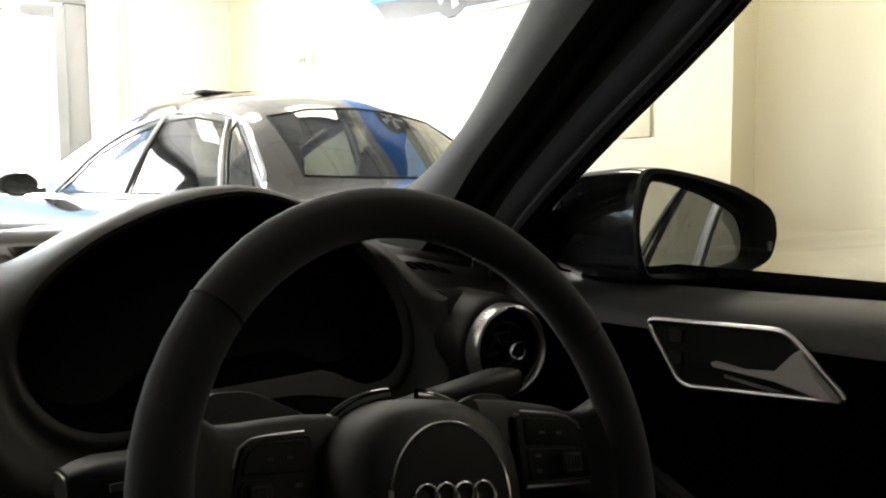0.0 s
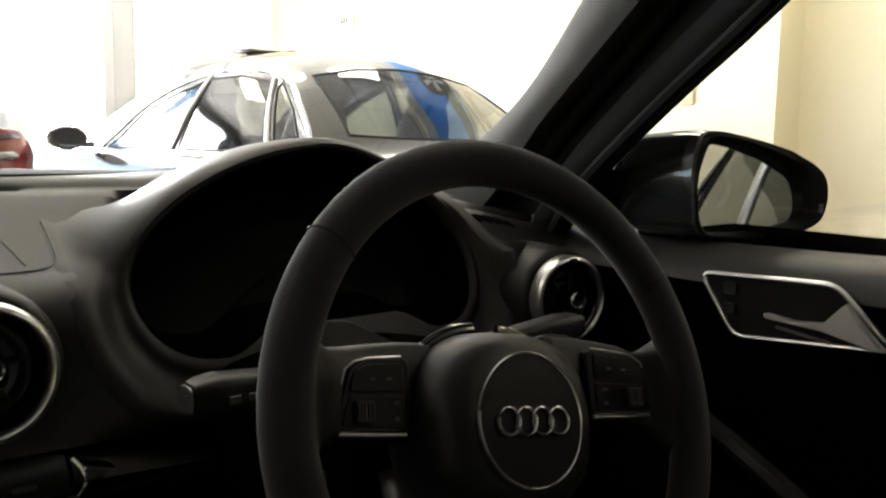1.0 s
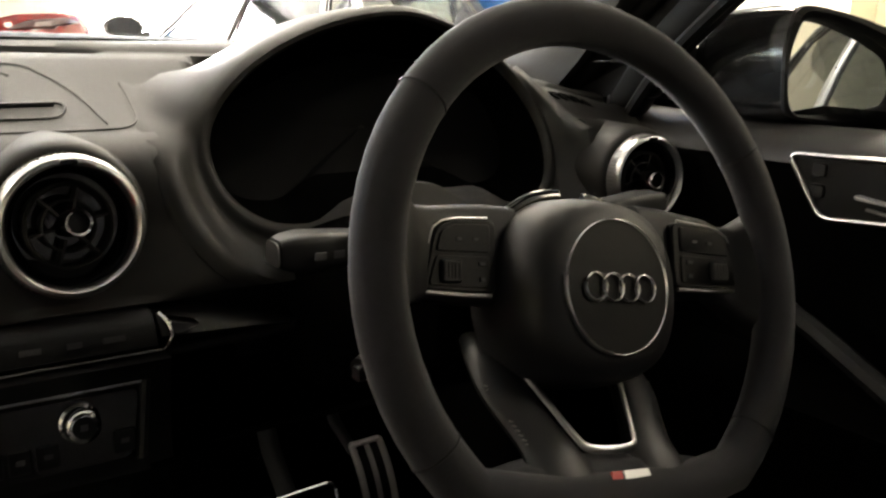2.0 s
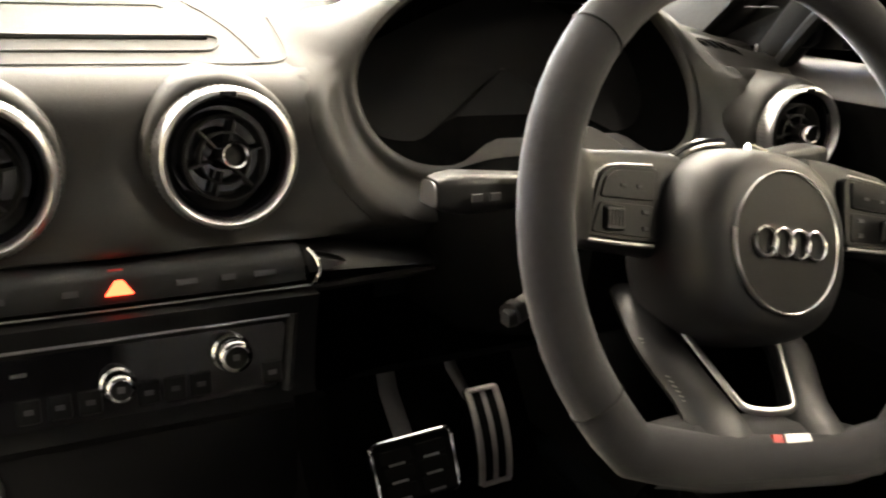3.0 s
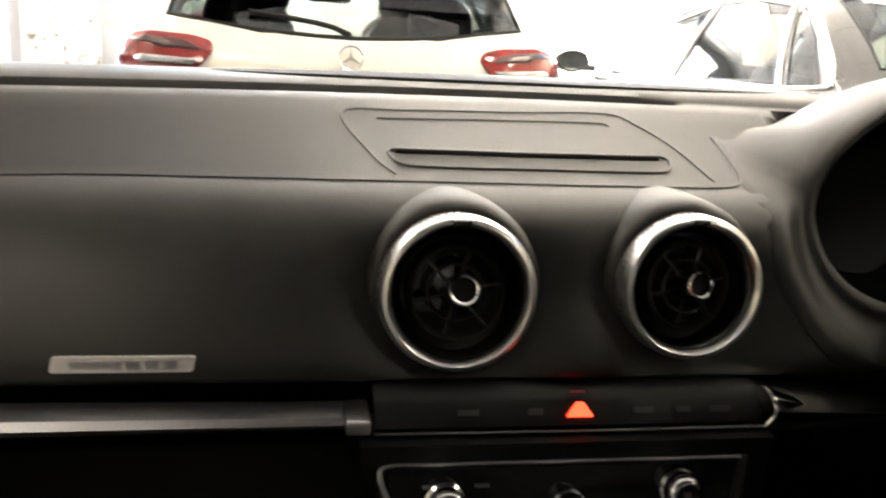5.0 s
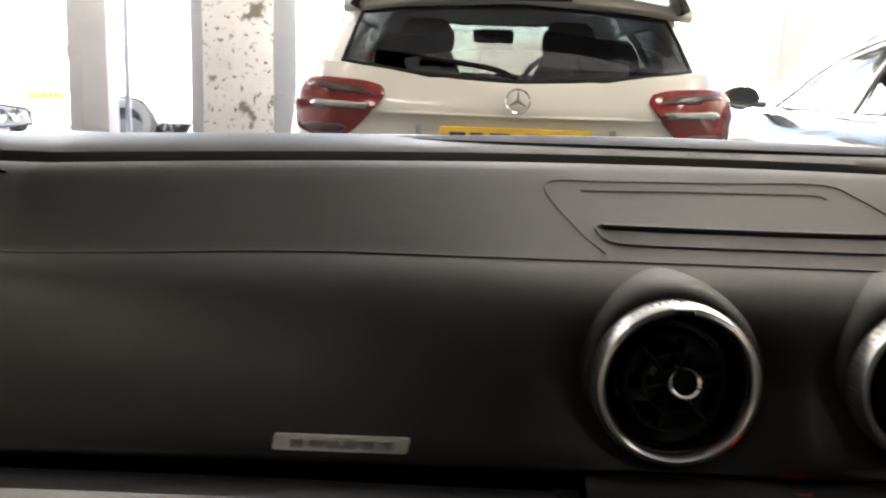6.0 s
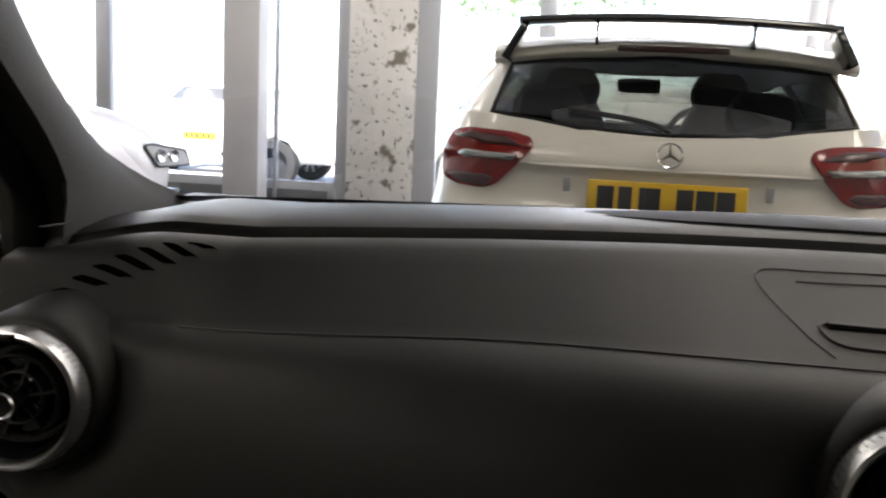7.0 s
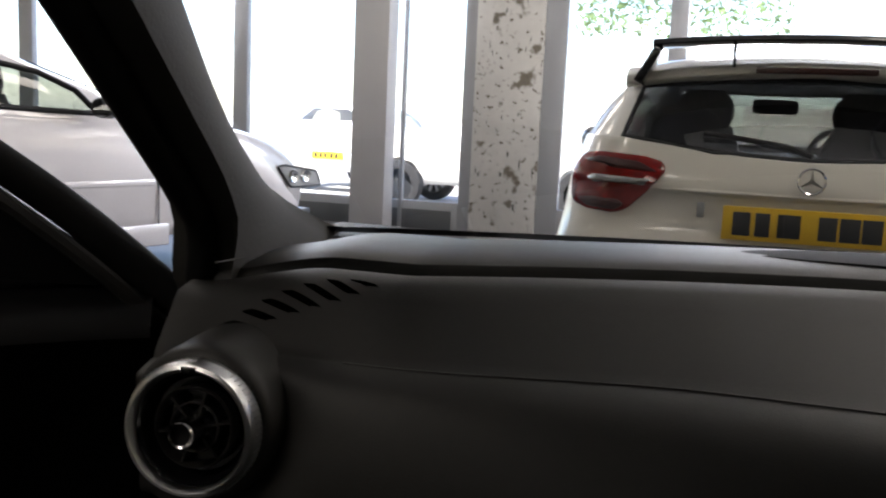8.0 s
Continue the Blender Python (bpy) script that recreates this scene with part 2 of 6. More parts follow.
def tube(points, radius, sides=10, closed=False, flat=1.0, up=(0, 0, 1), bm=None):
    """A bar along points; flat squashes it along the side that up names."""
    pts = [Vector(p) for p in points]
    n, rows, up = len(pts), [], Vector(up)
    for i, p in enumerate(pts):
        a = pts[(i + 1) % n] if closed or i + 1 < n else p
        b = pts[i - 1] if closed or i > 0 else p
        d = (a - b).normalized()
        s = d.cross(up)
        s = s.normalized() if s.length > 1e-4 else Vector((1, 0, 0))
        w = s.cross(d).normalized()
        r = radius(i / max(1, n - 1)) if callable(radius) else radius
        rows.append([p + (s * math.cos(2 * math.pi * j / sides) + w * flat * math.sin(2 * math.pi * j / sides)) * r for j in range(sides)])
    return add_grid(bm or bmesh.new(), rows, close_u=True, close_v=closed, cap=not closed)


def slab(outline, depth, m, bevel=0.0):
    """A flat outline (x, y pairs) given depth along local z of m, with bevelled rims."""
    bm = bmesh.new()
    def ring(shrink, h):
        c = Vector((sum(p[0] for p in outline) / len(outline), sum(p[1] for p in outline) / len(outline)))
        rad = max((Vector(p) - c).length for p in outline)
        k = 1 - shrink / rad
        return [m @ Vector((c.x + (p[0] - c.x) * k, c.y + (p[1] - c.y) * k, h)) for p in outline]
    rows = [ring(0, 0), ring(0, depth - bevel), ring(bevel, depth)] if bevel else [ring(0, 0), ring(0, depth)]
    add_grid(bm, rows, close_u=True, cap=True)
    return bm


def rounded(points, radius, steps=4):
    """Rounds the corners of a closed outline of (x, y) pairs."""
    out, n = [], len(points)
    for i in range(n):
        p, a, b = Vector(points[i]), Vector(points[i - 1]), Vector(points[(i + 1) % n])
        da, db = (a - p), (b - p)
        r = min(radius, da.length * 0.45, db.length * 0.45)
        s, e = p + da.normalized() * r, p + db.normalized() * r
        for k in range(steps + 1):
            t = k / steps
            out.append(tuple(s * (1 - t) ** 2 + p * 2 * t * (1 - t) + e * t * t))
    return out


def frame_to(origin, right, up):
    """Pose whose local x runs right, local y up, and z out towards the viewer."""
    r, u = Vector(right).normalized(), Vector(up).normalized()
    z = r.cross(u).normalized()
    u = z.cross(r)
    m = Matrix((r, u, z)).transposed().to_4x4()
    m.translation = origin
    return m


# ---- the car that the camera sits in ----
CAR = thing("hatchback_car", "black hatchback with dark grey plastic and suede cabin, one door open", "car")


def smooth(a, b, x):
    t = min(1.0, max(0.0, (x - a) / (b - a)))
    return t * t * (3 - 2 * t)


def groove_y(x):
    return max(0.285 - 0.52 * x * x, 0.135)


VENTS = ((-0.085, 0.840), (0.085, 0.840), (-0.632, 0.852), (0.632, 0.838))


def span(a, b, n):
    return [a + (b - a) * i / n for i in range(n + 1)]


FACE = spline([(0.0, 0.10, 0.775), (0.0, 0.03, 0.772), (0.0, 0.012, 0.7735), (0.0, 0.005, 0.779), (0.0, 0.004, 0.788), (0.0, 0.0065, 0.800), (0.0, 0.0125, 0.818), (0.0, 0.0205, 0.836),
               (0.0, 0.030, 0.852), (0.0, 0.040, 0.866), (0.0, 0.0505, 0.8775), (0.0, 0.0615, 0.8855), (0.0, 0.0725, 0.8905), (0.0, 0.083, 0.8937), (0.0, 0.0935, 0.8960)], 3)
CREASE = len(FACE)


HOOD_X, HOOD_W, HOOD_Z = 0.388, 0.182, 0.875


def lip_height(x, upper):
    """Height of the opening's edge: an arch that peaks a little to the right, and a lower edge that lifts over the column."""
    u = min(1.0, abs(x - HOOD_X) / HOOD_W)
    if upper:
        v = (0.42 - x) / (0.42 - HOOD_X + HOOD_W) if x < 0.42 else (x - 0.42) / (HOOD_X + HOOD_W - 0.42)
        return HOOD_Z + 0.117 * (1 - min(1.0, v) ** 1.7) ** 0.56
    if u > 0.66:
        return HOOD_Z - 0.059 * max(0.0, 1 - ((u - 0.66) / 0.34) ** 2.2) ** (1 / 2.2)
    return 0.816 + 0.020 * smooth(0.62, 0.34, u)


def lip_outline(n=84):
    out = []
    for i in range(n):
        a = 2 * math.pi * i / n
        c = math.cos(a)
        u = min(1.0, abs(c) ** (0.85 if math.sin(a) < 0 else 1.0))
        x = HOOD_X + math.copysign(u, c) * HOOD_W
        out.append((x, lip_height(x, math.sin(a) >= 0)))
    return out


LIP = lip_outline()


def lip_way(i):
    """Outward direction in the x-z plane at a point of the lip, smoothed over its neighbours."""
    total = Vector((0.0, 0.0))
    for k in (1, 2, 3, 4):
        p, q = Vector(LIP[(i + k) % len(LIP)]), Vector(LIP[i - k])
        d = (p - q).normalized()
        total += Vector((d.y, -d.x))
    return total.normalized()


def lip_y(x, z):
    return 0.030 + 0.55 * (z - 0.82) + 0.020 * ((x - HOOD_X) / HOOD_W) ** 2


def lip_gap(x, z):
    """Distance from the opening's edge in the x-z plane, negative inside it."""
    d = min(math.hypot(x - p[0], z - p[1]) for p in LIP)
    u = abs(x - HOOD_X) / HOOD_W
    d *= 1.6 if x > HOOD_X else 1.0
    return -d if u < 1 and lip_height(x, False) < z < lip_height(x, True) else d


def dash_profile(x, hole=True):
    e = smooth(0.60, 0.725, abs(x))
    g = groove_y(x)
    pull = 1 - 0.45 * smooth(0.30, 0.55, abs(x))
    out = []
    for p in FACE:
        y, z = p.y, p.z
        y = 0.004 + (y - 0.004) * pull
        y += 0.010 * smooth(0.12, 0.21, x) * smooth(0.61, 0.56, x) * smooth(0.90, 0.86, z)
        y += 0.050 * e * e * (1 - 0.65 * smooth(0.80, 0.90, z))
        for vx, vz in VENTS:
            near = abs(vx) < 0.3
            r2 = ((x - vx) ** 2 + (z - vz) ** 2) / (0.078 if near else 0.05) ** 2
            y += (0.026 * smooth(0.880, 0.825, z) if near else 0.014 * smooth(0.902, 0.872, z)) * math.exp(-r2 * r2) * smooth(0.770, 0.781, z)
        if hole and 0.13 < x < 0.65:
            y += 0.15 * smooth(0.046, 0.030, lip_gap(x, z))
        out.append((x, y, z - 0.02 * e * smooth(0.86, 0.90, z)))
    k = 1 - smooth(0.135, 0.175, x) * smooth(0.68, 0.64, x)
    c = 0.004 + 0.0895 * pull
    top = [(c + 0.0012, 0.8963), (c + 0.005, 0.8973)]
    top += [(c + 0.005 + (g - 0.035 - c) * f, 0.8973 + (0.9445 - 0.8973) * (0.95 * f + 0.05 * f * f)) for f in (0.1, 0.3, 0.55, 0.8)]
    top += [(g - 0.03, 0.9445), (g - 0.010, 0.9495), (g - 0.004, 0.949), (g, 0.950 - 0.015 * k), (g + 0.010, 0.951 - 0.019 * k), (g + 0.012, 0.952 - 0.003 * k),
            (g + 0.016, 0.955), (g + 0.03, 0.959), (g + 0.08, 0.963), (g + 0.14, 0.962), (g + 0.18, 0.955), (g + 0.2, 0.93), (g + 0.2, 0.80)]
    for i, (y, z) in enumerate(top):
        y, z = y + 0.050 * e * e * max(0.0, 0.35 - i / 16), z - 0.02 * e - 0.026 * smooth(0.535, 0.585, x) * min(1.0, i / 6)
        if i < 8 and hole and 0.13 < x < 0.65:
            if x > HOOD_X:
                y += 0.25 * smooth(0.046, 0.030, lip_gap(x, z)) if i < 6 else 0.14 * smooth(0.0, -0.02, lip_gap(x, z))
            else:
                z -= 0.16 * smooth(0.012, -0.004, lip_gap(x, z))
        out.append((x, y, z))
    return out


dash = part("dashboard", grid([dash_profile(x) for x in span(-0.725, 0.725, 232)]), DASH, CAR, "dark grey soft-touch dashboard top with a pressed seam")
part("seam_ridge", tube([dash_profile(x)[CREASE] for x in span(-0.56, 0.13, 60)], 0.0011, 6), DASH, dash)

# Lower dashboard, glove box and knee panel.
lower = [(0.14, 0.36), (0.03, 0.42), (-0.02, 0.52), (-0.035, 0.60), (-0.036, 0.66), (-0.03, 0.70), (-0.018, 0.728), (-0.004, 0.742), (0.06, 0.745)]
part("glove_box", grid([[(x, y, z) for y, z in lower] for x in span(-0.70, -0.150, 20)]), SHADE_BLACK, CAR, "black grained glove box panel")
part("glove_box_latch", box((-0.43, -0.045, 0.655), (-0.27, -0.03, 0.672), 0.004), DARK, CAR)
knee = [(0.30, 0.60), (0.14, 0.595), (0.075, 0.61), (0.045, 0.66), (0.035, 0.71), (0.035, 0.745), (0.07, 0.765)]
# Knee panel near black, so the footwell's shade sits in its colour.
part("knee_panel", grid([[(x, y + 0.03 * smooth(0.16, 0.24, x), z) for y, z in knee] for x in span(0.135, 0.71, 20)]), SHADE_BLACK, CAR)
part("dashboard_backing", box((-0.71, 0.11, 0.60), (0.71, 0.16, 0.80)), BLACK, CAR)

# Silver trim strip across the passenger side, with its end block, and the black strip on the driver's side.
strip = [(-0.012, 0.748), (-0.022, 0.750), (-0.025, 0.756), (-0.022, 0.763), (-0.013, 0.7665), (0.0, 0.767)]
part("trim_strip", grid([[(x, y + 0.03 * smooth(0.62, 0.70, -x), 0.7595 + (z - 0.7575) * (0.8 - 0.22 * smooth(0.40, 0.17, -x))) for y, z in strip] for x in span(-0.70, -0.163, 16)]), TRIM, CAR, "brushed silver trim strip")
part("trim_end_block", box((-0.162, -0.027, 0.7520), (-0.146, 0.01, 0.7625), 0.002), EMBLEM, CAR)
sail = slab(rounded([(0.137, 0.7665), (0.162, 0.7605), (0.148, 0.7555), (0.140, 0.7555)], 0.002), 0.02, frame_to((0, 0.010, 0), (1, 0, 0), (0, 0, 1)), 0.002)
part("trim_end_fin", sail, CHROME, CAR)
strip_r = [(0.03, 0.738), (0.0, 0.742), (-0.006, 0.752), (0.004, 0.764), (0.03, 0.772), (0.06, 0.773)]
part("driver_trim_strip", grid([[(x, y + 0.004 + 0.012 * smooth(0.13, 0.28, x), 0.738 + (z - 0.738) * (1 - 0.74 * smooth(0.13, 0.29, x))) for y, z in strip_r] for x in span(0.134, 0.31, 14)]), BAR, CAR, "satin black tapering trim strip")
part("trim_lip", tube([(x, 0.006 + 0.014 * smooth(0.13, 0.28, x), 0.737) for x in span(0.138, 0.285, 12)], lambda t: 0.0035 + 0.003 * t, 8), DASH, CAR)
part("under_dash", grid([[(x, y, z) for y, z in ((0.02, 0.776), (0.035, 0.76), (0.05, 0.742), (0.06, 0.70))] for x in span(0.16, 0.36, 6)]), DARK, CAR)
part("bar_end_arc", tube(spline([(0.132, -0.002, 0.7715), (0.1375, -0.008, 0.764), (0.139, -0.011, 0.755), (0.134, -0.008, 0.744)], 5), 0.0016, 8), CHROME, CAR)

# Switch bar with the hazard switch.
part("switch_bar", grid([[(x, y, z) for y, z in ((0.03, 0.744), (-0.004, 0.745), (-0.010, 0.749), (-0.003, 0.763), (0.006, 0.771), (0.03, 0.773))] for x in span(-0.1425, 0.129, 8)], cap=False), BAR, CAR, "satin black switch bar")
bar = CAR.children[-1]
SWITCH = frame_to((-0.004, -0.0075, 0.758), (1, 0, 0), (0, 0.45, 0.9))
part("hazard_switch", slab(rounded([(-0.009, -0.004), (0.010, -0.004), (0.0035, 0.006), (-0.0015, 0.006)], 0.0015), 0.0025, SWITCH, 0.0008), HAZARD, bar, "lit red triangle")
# Red strip above the triangle stands in for its reflection.
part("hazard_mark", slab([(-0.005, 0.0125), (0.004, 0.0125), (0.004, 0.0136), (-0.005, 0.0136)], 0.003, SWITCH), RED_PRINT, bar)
for cx, w in ((-0.076, 0.014), (-0.030, 0.010), (0.046, 0.014), (0.075, 0.010), (0.102, 0.016)):
    part("switch_mark", slab([(cx - w / 2, -0.002), (cx + w / 2, -0.002), (cx + w / 2, 0.002), (cx - w / 2, 0.002)], 0.0012, SWITCH), DIM_PRINT, bar)

part("bar_lip", tube([(-0.1425, -0.0105, 0.7455), (0.0, -0.0112, 0.7452), (0.131, -0.0105, 0.7455)], 0.0009, 6), SATIN, bar)

# Centre stack with the climate panel and its three knobs.
stack = [(0.03, 0.742), (-0.022, 0.742), (-0.02, 0.738), (-0.017, 0.725), (-0.013, 0.70), (-0.012, 0.67), (-0.016, 0.655), (-0.012, 0.648), (0.05, 0.64)]
part("centre_panel", grid([[(x, y, z) for y, z in stack] for x in span(-0.152, 0.135, 8)]), BLACK, CAR, "black centre stack panel")
PANEL = frame_to((0, -0.0155, 0.697), (1, 0, 0), (0, 0.12, 1))
climate = part("climate_panel", slab(rounded([(-0.128, -0.026), (0.104, -0.026), (0.112, 0.026), (-0.134, 0.026)], 0.008), 0.004, PANEL, 0.001), GLOSS, CAR, "gloss black climate control panel")
u_path = [PANEL @ Vector(p) for p in spline([(-0.124, -0.030, 0.004), (-0.132, 0.0, 0.005), (-0.1385, 0.020, 0.005), (-0.133, 0.0285, 0.005), (-0.10, 0.029, 0.005), (0.0, 0.029, 0.005), (0.113, 0.029, 0.005)], 6)]
part("panel_frame", tube(u_path, lambda t: 0.0028 - 0.0014 * smooth(0.2, 0.5, t), 8), SATIN, climate, "thin silver frame line")
part("panel_edge", tube([PANEL @ Vector((0.116, 0.03, 0.004)), PANEL @ Vector((0.109, -0.028, 0.004))], 0.004, 8), DARK, climate)


def knob(cx, cy, r):
    m = PANEL @ Matrix.Translation((cx, cy, 0.004))
    k = part("climate_knob", revolve([(0.001, 0.0), (r * 1.12, 0.0), (r * 1.12, 0.003), (r, 0.004), (r, 0.0125), (r * 0.93, 0.0158), (r * 0.82, 0.0172), (r * 0.64, 0.0176), (r * 0.62, 0.0165)], m, 32), CHROME, climate, "knurled chrome knob")
    part("knob_face", revolve([(r * 0.63, 0.0166), (r * 0.3, 0.0168), (0.0005, 0.0168)], m, 24), BLACK, climate)
    part("knob_mark", slab([(-0.0025, -0.0022), (0.0025, -0.0022), (0.0025, 0.0022), (-0.0025, 0.0022)], 0.0172, m), GREY_PRINT, climate)


for cx, cy, r in ((-0.095, 0.003, 0.0125), (-0.010, -0.002, 0.0105), (0.068, 0.008, 0.0125)):
    knob(cx, cy, r)
for i, cx in enumerate((-0.118, -0.066, -0.047, -0.028, 0.010, 0.028, 0.046, 0.098)):
    part("climate_button", slab(rounded([(cx - 0.0075, -0.021), (cx + 0.0075, -0.021), (cx + 0.0075, -0.004), (cx - 0.0075, -0.004)], 0.002), 0.0055, PANEL, 0.001), BLACK, climate)
    part("button_mark", slab([(cx - 0.003, -0.014), (cx + 0.003, -0.014), (cx + 0.003, -0.0105), (cx - 0.003, -0.0105)], 0.0060, PANEL), GREY_PRINT, climate)
for cx in (-0.105, -0.070, 0.064):
    part("panel_mark", slab([(cx - 0.005, 0.012), (cx + 0.005, 0.012), (cx + 0.005, 0.0145), (cx - 0.005, 0.0145)], 0.0047, PANEL), GREY_PRINT, climate)

# Storage recess below with a socket, and the tunnel console.
part("storage_recess", grid([[(-0.15, -0.012, 0.645), (-0.13, 0.09, 0.64), (0.11, 0.09, 0.64), (0.13, -0.012, 0.645)],
                             [(-0.15, -0.03, 0.57), (-0.13, 0.085, 0.56), (0.11, 0.085, 0.56), (0.13, -0.03, 0.57)],
                             [(-0.15, -0.10, 0.55), (-0.13, 0.08, 0.545), (0.11, 0.08, 0.545), (0.13, -0.10, 0.55)]]), BLACK, CAR)
SOCKET = frame_to((-0.101, 0.0, 0.621), (1, 0, 0), (0, 0.1, 1)) @ Matrix.Scale(0.78, 4)
socket = part("power_socket", revolve([(0.021, 0), (0.021, 0.006), (0.018, 0.008), (0.015, 0.006), (0.013, -0.012), (0.001, -0.012)], SOCKET, 28), SATIN, CAR, "round 12 volt socket")
part("socket_face", box((-0.15, 0.0, 0.555), (0.13, 0.012, 0.645), 0.004), BLACK, CAR)
for sx in (-0.148, 0.128):
    part("console_side", tube(spline([(sx, -0.02, 0.66), (sx * 1.02, -0.035, 0.60), (sx * 1.1, -0.12, 0.53), (sx * 1.12, -0.4, 0.50)], 5), 0.012, 10), SHADE_BLACK, CAR)
part("tunnel_console", box((-0.16, -0.9, 0.20), (0.15, 0.05, 0.52), 0.02), DARK, CAR)
# Floor takes the same near black for the shade down there.
part("cabin_floor", box((-0.74, -1.6, 0.17), (0.74, 0.75, 0.20)), SHADE_BLACK, CAR)


# Air vents: a chrome ring, a black bowl with vanes and a small centre knob, in a rounded nacelle.
def air_vent(cx, cy, cz, yaw=0.0, tip=0.06, size=1.0, swivel=(0.0, 0.0), sink=0.0):
    m = frame_to((cx, cy, cz), (math.cos(yaw), math.sin(yaw), 0), (0, tip, 1)) @ Matrix.Scale(size, 4)
    barrel, stub = m @ pose(0, 0, 0, swivel[0] * 0.5, swivel[1] * 0.5), m @ pose(0, 0, -sink, *swivel)
    ring = part("air_vent", revolve([(0.0428, -0.004), (0.0432, 0.004), (0.0442, 0.0090), (0.0464, 0.0112), (0.0490, 0.0100), (0.0510, 0.005), (0.0512, -0.010), (0.047, -0.012)], m, 72), RING, CAR, "round air vent with a knurled satin chrome ring")
    part("nacelle", revolve([(0.047, -0.007), (0.0530, -0.008), (0.0558, -0.0098), (0.0582, -0.0138), (0.0600, -0.020), (0.0612, -0.030), (0.0622, -0.05), (0.065, -0.09)], m, 56), DASH, ring)
    part("bowl", revolve([(0.0430, 0.004), (0.0405, 0.001), (0.0390, -0.010), (0.036, -0.014), (0.001, -0.016)], m, 48), GLOSS, ring)
    part("inner_ring", revolve([(0.0305, -0.015), (0.0315, -0.002), (0.030, 0.0), (0.0285, -0.002), (0.028, -0.015)], barrel, 48), DASH, ring)
    part("inner_ring", revolve([(0.0185, -0.014), (0.0195, -0.003), (0.0185, -0.002), (0.0175, -0.003), (0.0175, -0.014)], barrel, 40), DARK, ring)
    for i in range(6):
        part("vane", box((0.010, -0.0008, -0.013), (0.031, 0.0008, -0.002), 0.0, barrel @ pose(0, 0, 0, 0, 0, 60 * i + 12)), DASH, ring)
    k = part("centre_knob", revolve([(0.0085, -0.012), (0.0098, 0.0), (0.0102, 0.020), (0.0092, 0.0215), (0.0078, 0.0205), (0.0076, 0.014)], stub, 32), CHROME, ring)
    part("knob_face", revolve([(0.0077, 0.015), (0.0005, 0.015)], stub, 12), BLACK, ring)
    for i in range(72):
        if i % 36 < 30:
            part("knurl", box((-0.0005, 0.0505, -0.008), (0.0005, 0.0517, 0.004), 0.0, m @ pose(0, 0, 0, 0, 0, 5 * i)), SATIN, ring)
    part("ring_notch", box((-0.006, 0.0438, 0.0085), (0.006, 0.0482, 0.0122), 0.001, m), GLOSS, ring)
    return ring


air_vent(-0.0860, 0.022, 0.8325, size=1.055, swivel=(-17, 2))
air_vent(0.0800, 0.022, 0.8375, size=1.01, swivel=(-9, 12), sink=0.011)
air_vent(-0.641, -0.006, 0.857, 0.12, size=0.90)
air_vent(0.634, -0.010, 0.840, -0.10, size=0.89)

# Badge on the passenger side: unreadable lettering becomes bars.
badge = part("badge", slab(rounded([(-0.345, 0.786), (-0.258, 0.786), (-0.256, 0.7965), (-0.343, 0.7965)], 0.002), 0.004, frame_to((0, 0.0065, -0.001), (1, 0, 0), (0, 0, 1)), 0.0008), BADGE_SILVER, CAR, "small silver badge")
for i in range(6):
    x = -0.333 + i * 0.0115
    part("badge_bar", slab([(x, 0.7885), (x + 0.008, 0.7885), (x + 0.0085, 0.794), (x + 0.0005, 0.794)], 0.0044, frame_to((0, 0.0065, -0.001), (1, 0, 0), (0, 0, 1))), SATIN, badge)


# Lid of the folding screen in the dash top, and the screen slot.
def dash_top(x, y):
    p = dash_profile(x, False)
    for a, b in zip(p[CREASE:], p[CREASE + 1:]):
        if a[1] <= y <= b[1] and b[1] > a[1]:
            return a[2] + (b[2] - a[2]) * (y - a[1]) / (b[1] - a[1])
    return 0.95


def on_top(points, lift=0.0):
    """Lays (x, y) points on the dash top; those near the crease shift forward to fit the camera's view."""
    laid = [(x, y + 0.0445 * max(0.0, 1 - (y - 0.05) / 0.21)) for x, y in points]
    return [(x, y, dash_top(x, y) + lift) for x, y in laid]


lid_line = spline([(-0.122, 0.066, 0), (-0.138, 0.11, 0), (-0.157, 0.205, 0), (-0.10, 0.222, 0), (0.0, 0.232, 0), (0.082, 0.234, 0), (0.105, 0.20, 0), (0.122, 0.14, 0), (0.131, 0.066, 0)], 6)
part("screen_lid_seam", tube(on_top([(p.x, p.y) for p in lid_line], 0.0), 0.0009, 6), DASH, dash)
lid_in = [(-0.128, 0.196), (-0.04, 0.206), (0.062, 0.208), (0.078, 0.200)]
part("screen_lid_ridge", tube(on_top([(p.x, p.y) for p in spline([(x, y, 0) for x, y in lid_in], 6)], -0.0004), 0.0014, 8), DASH, dash)
part("seam_curve", tube(on_top([(p.x, p.y) for p in spline([(0.12, 0.0515, 0), (0.140, 0.054, 0), (0.152, 0.064, 0), (0.158, 0.085, 0), (0.162, 0.13, 0), (0.164, 0.17, 0)], 6)], 0.0), 0.0011, 6), DASH, dash)
part("screen_slot", tube(on_top([(x, 0.118) for x in span(-0.118, 0.099, 14)], 0.0), 0.0042, 8, flat=0.8), BLACK, dash, "dark slot of the folding screen")
slot_rim = spline([(-0.118, 0.122, 0), (-0.124, 0.112, 0), (-0.116, 0.088, 0), (-0.09, 0.082, 0), (0.0, 0.082, 0), (0.080, 0.082, 0), (0.099, 0.088, 0), (0.107, 0.112, 0), (0.101, 0.122, 0)], 5)
part("slot_rim", tube(on_top([(p.x, p.y) for p in slot_rim], 0.0003), 0.0014, 6), DASH, dash)

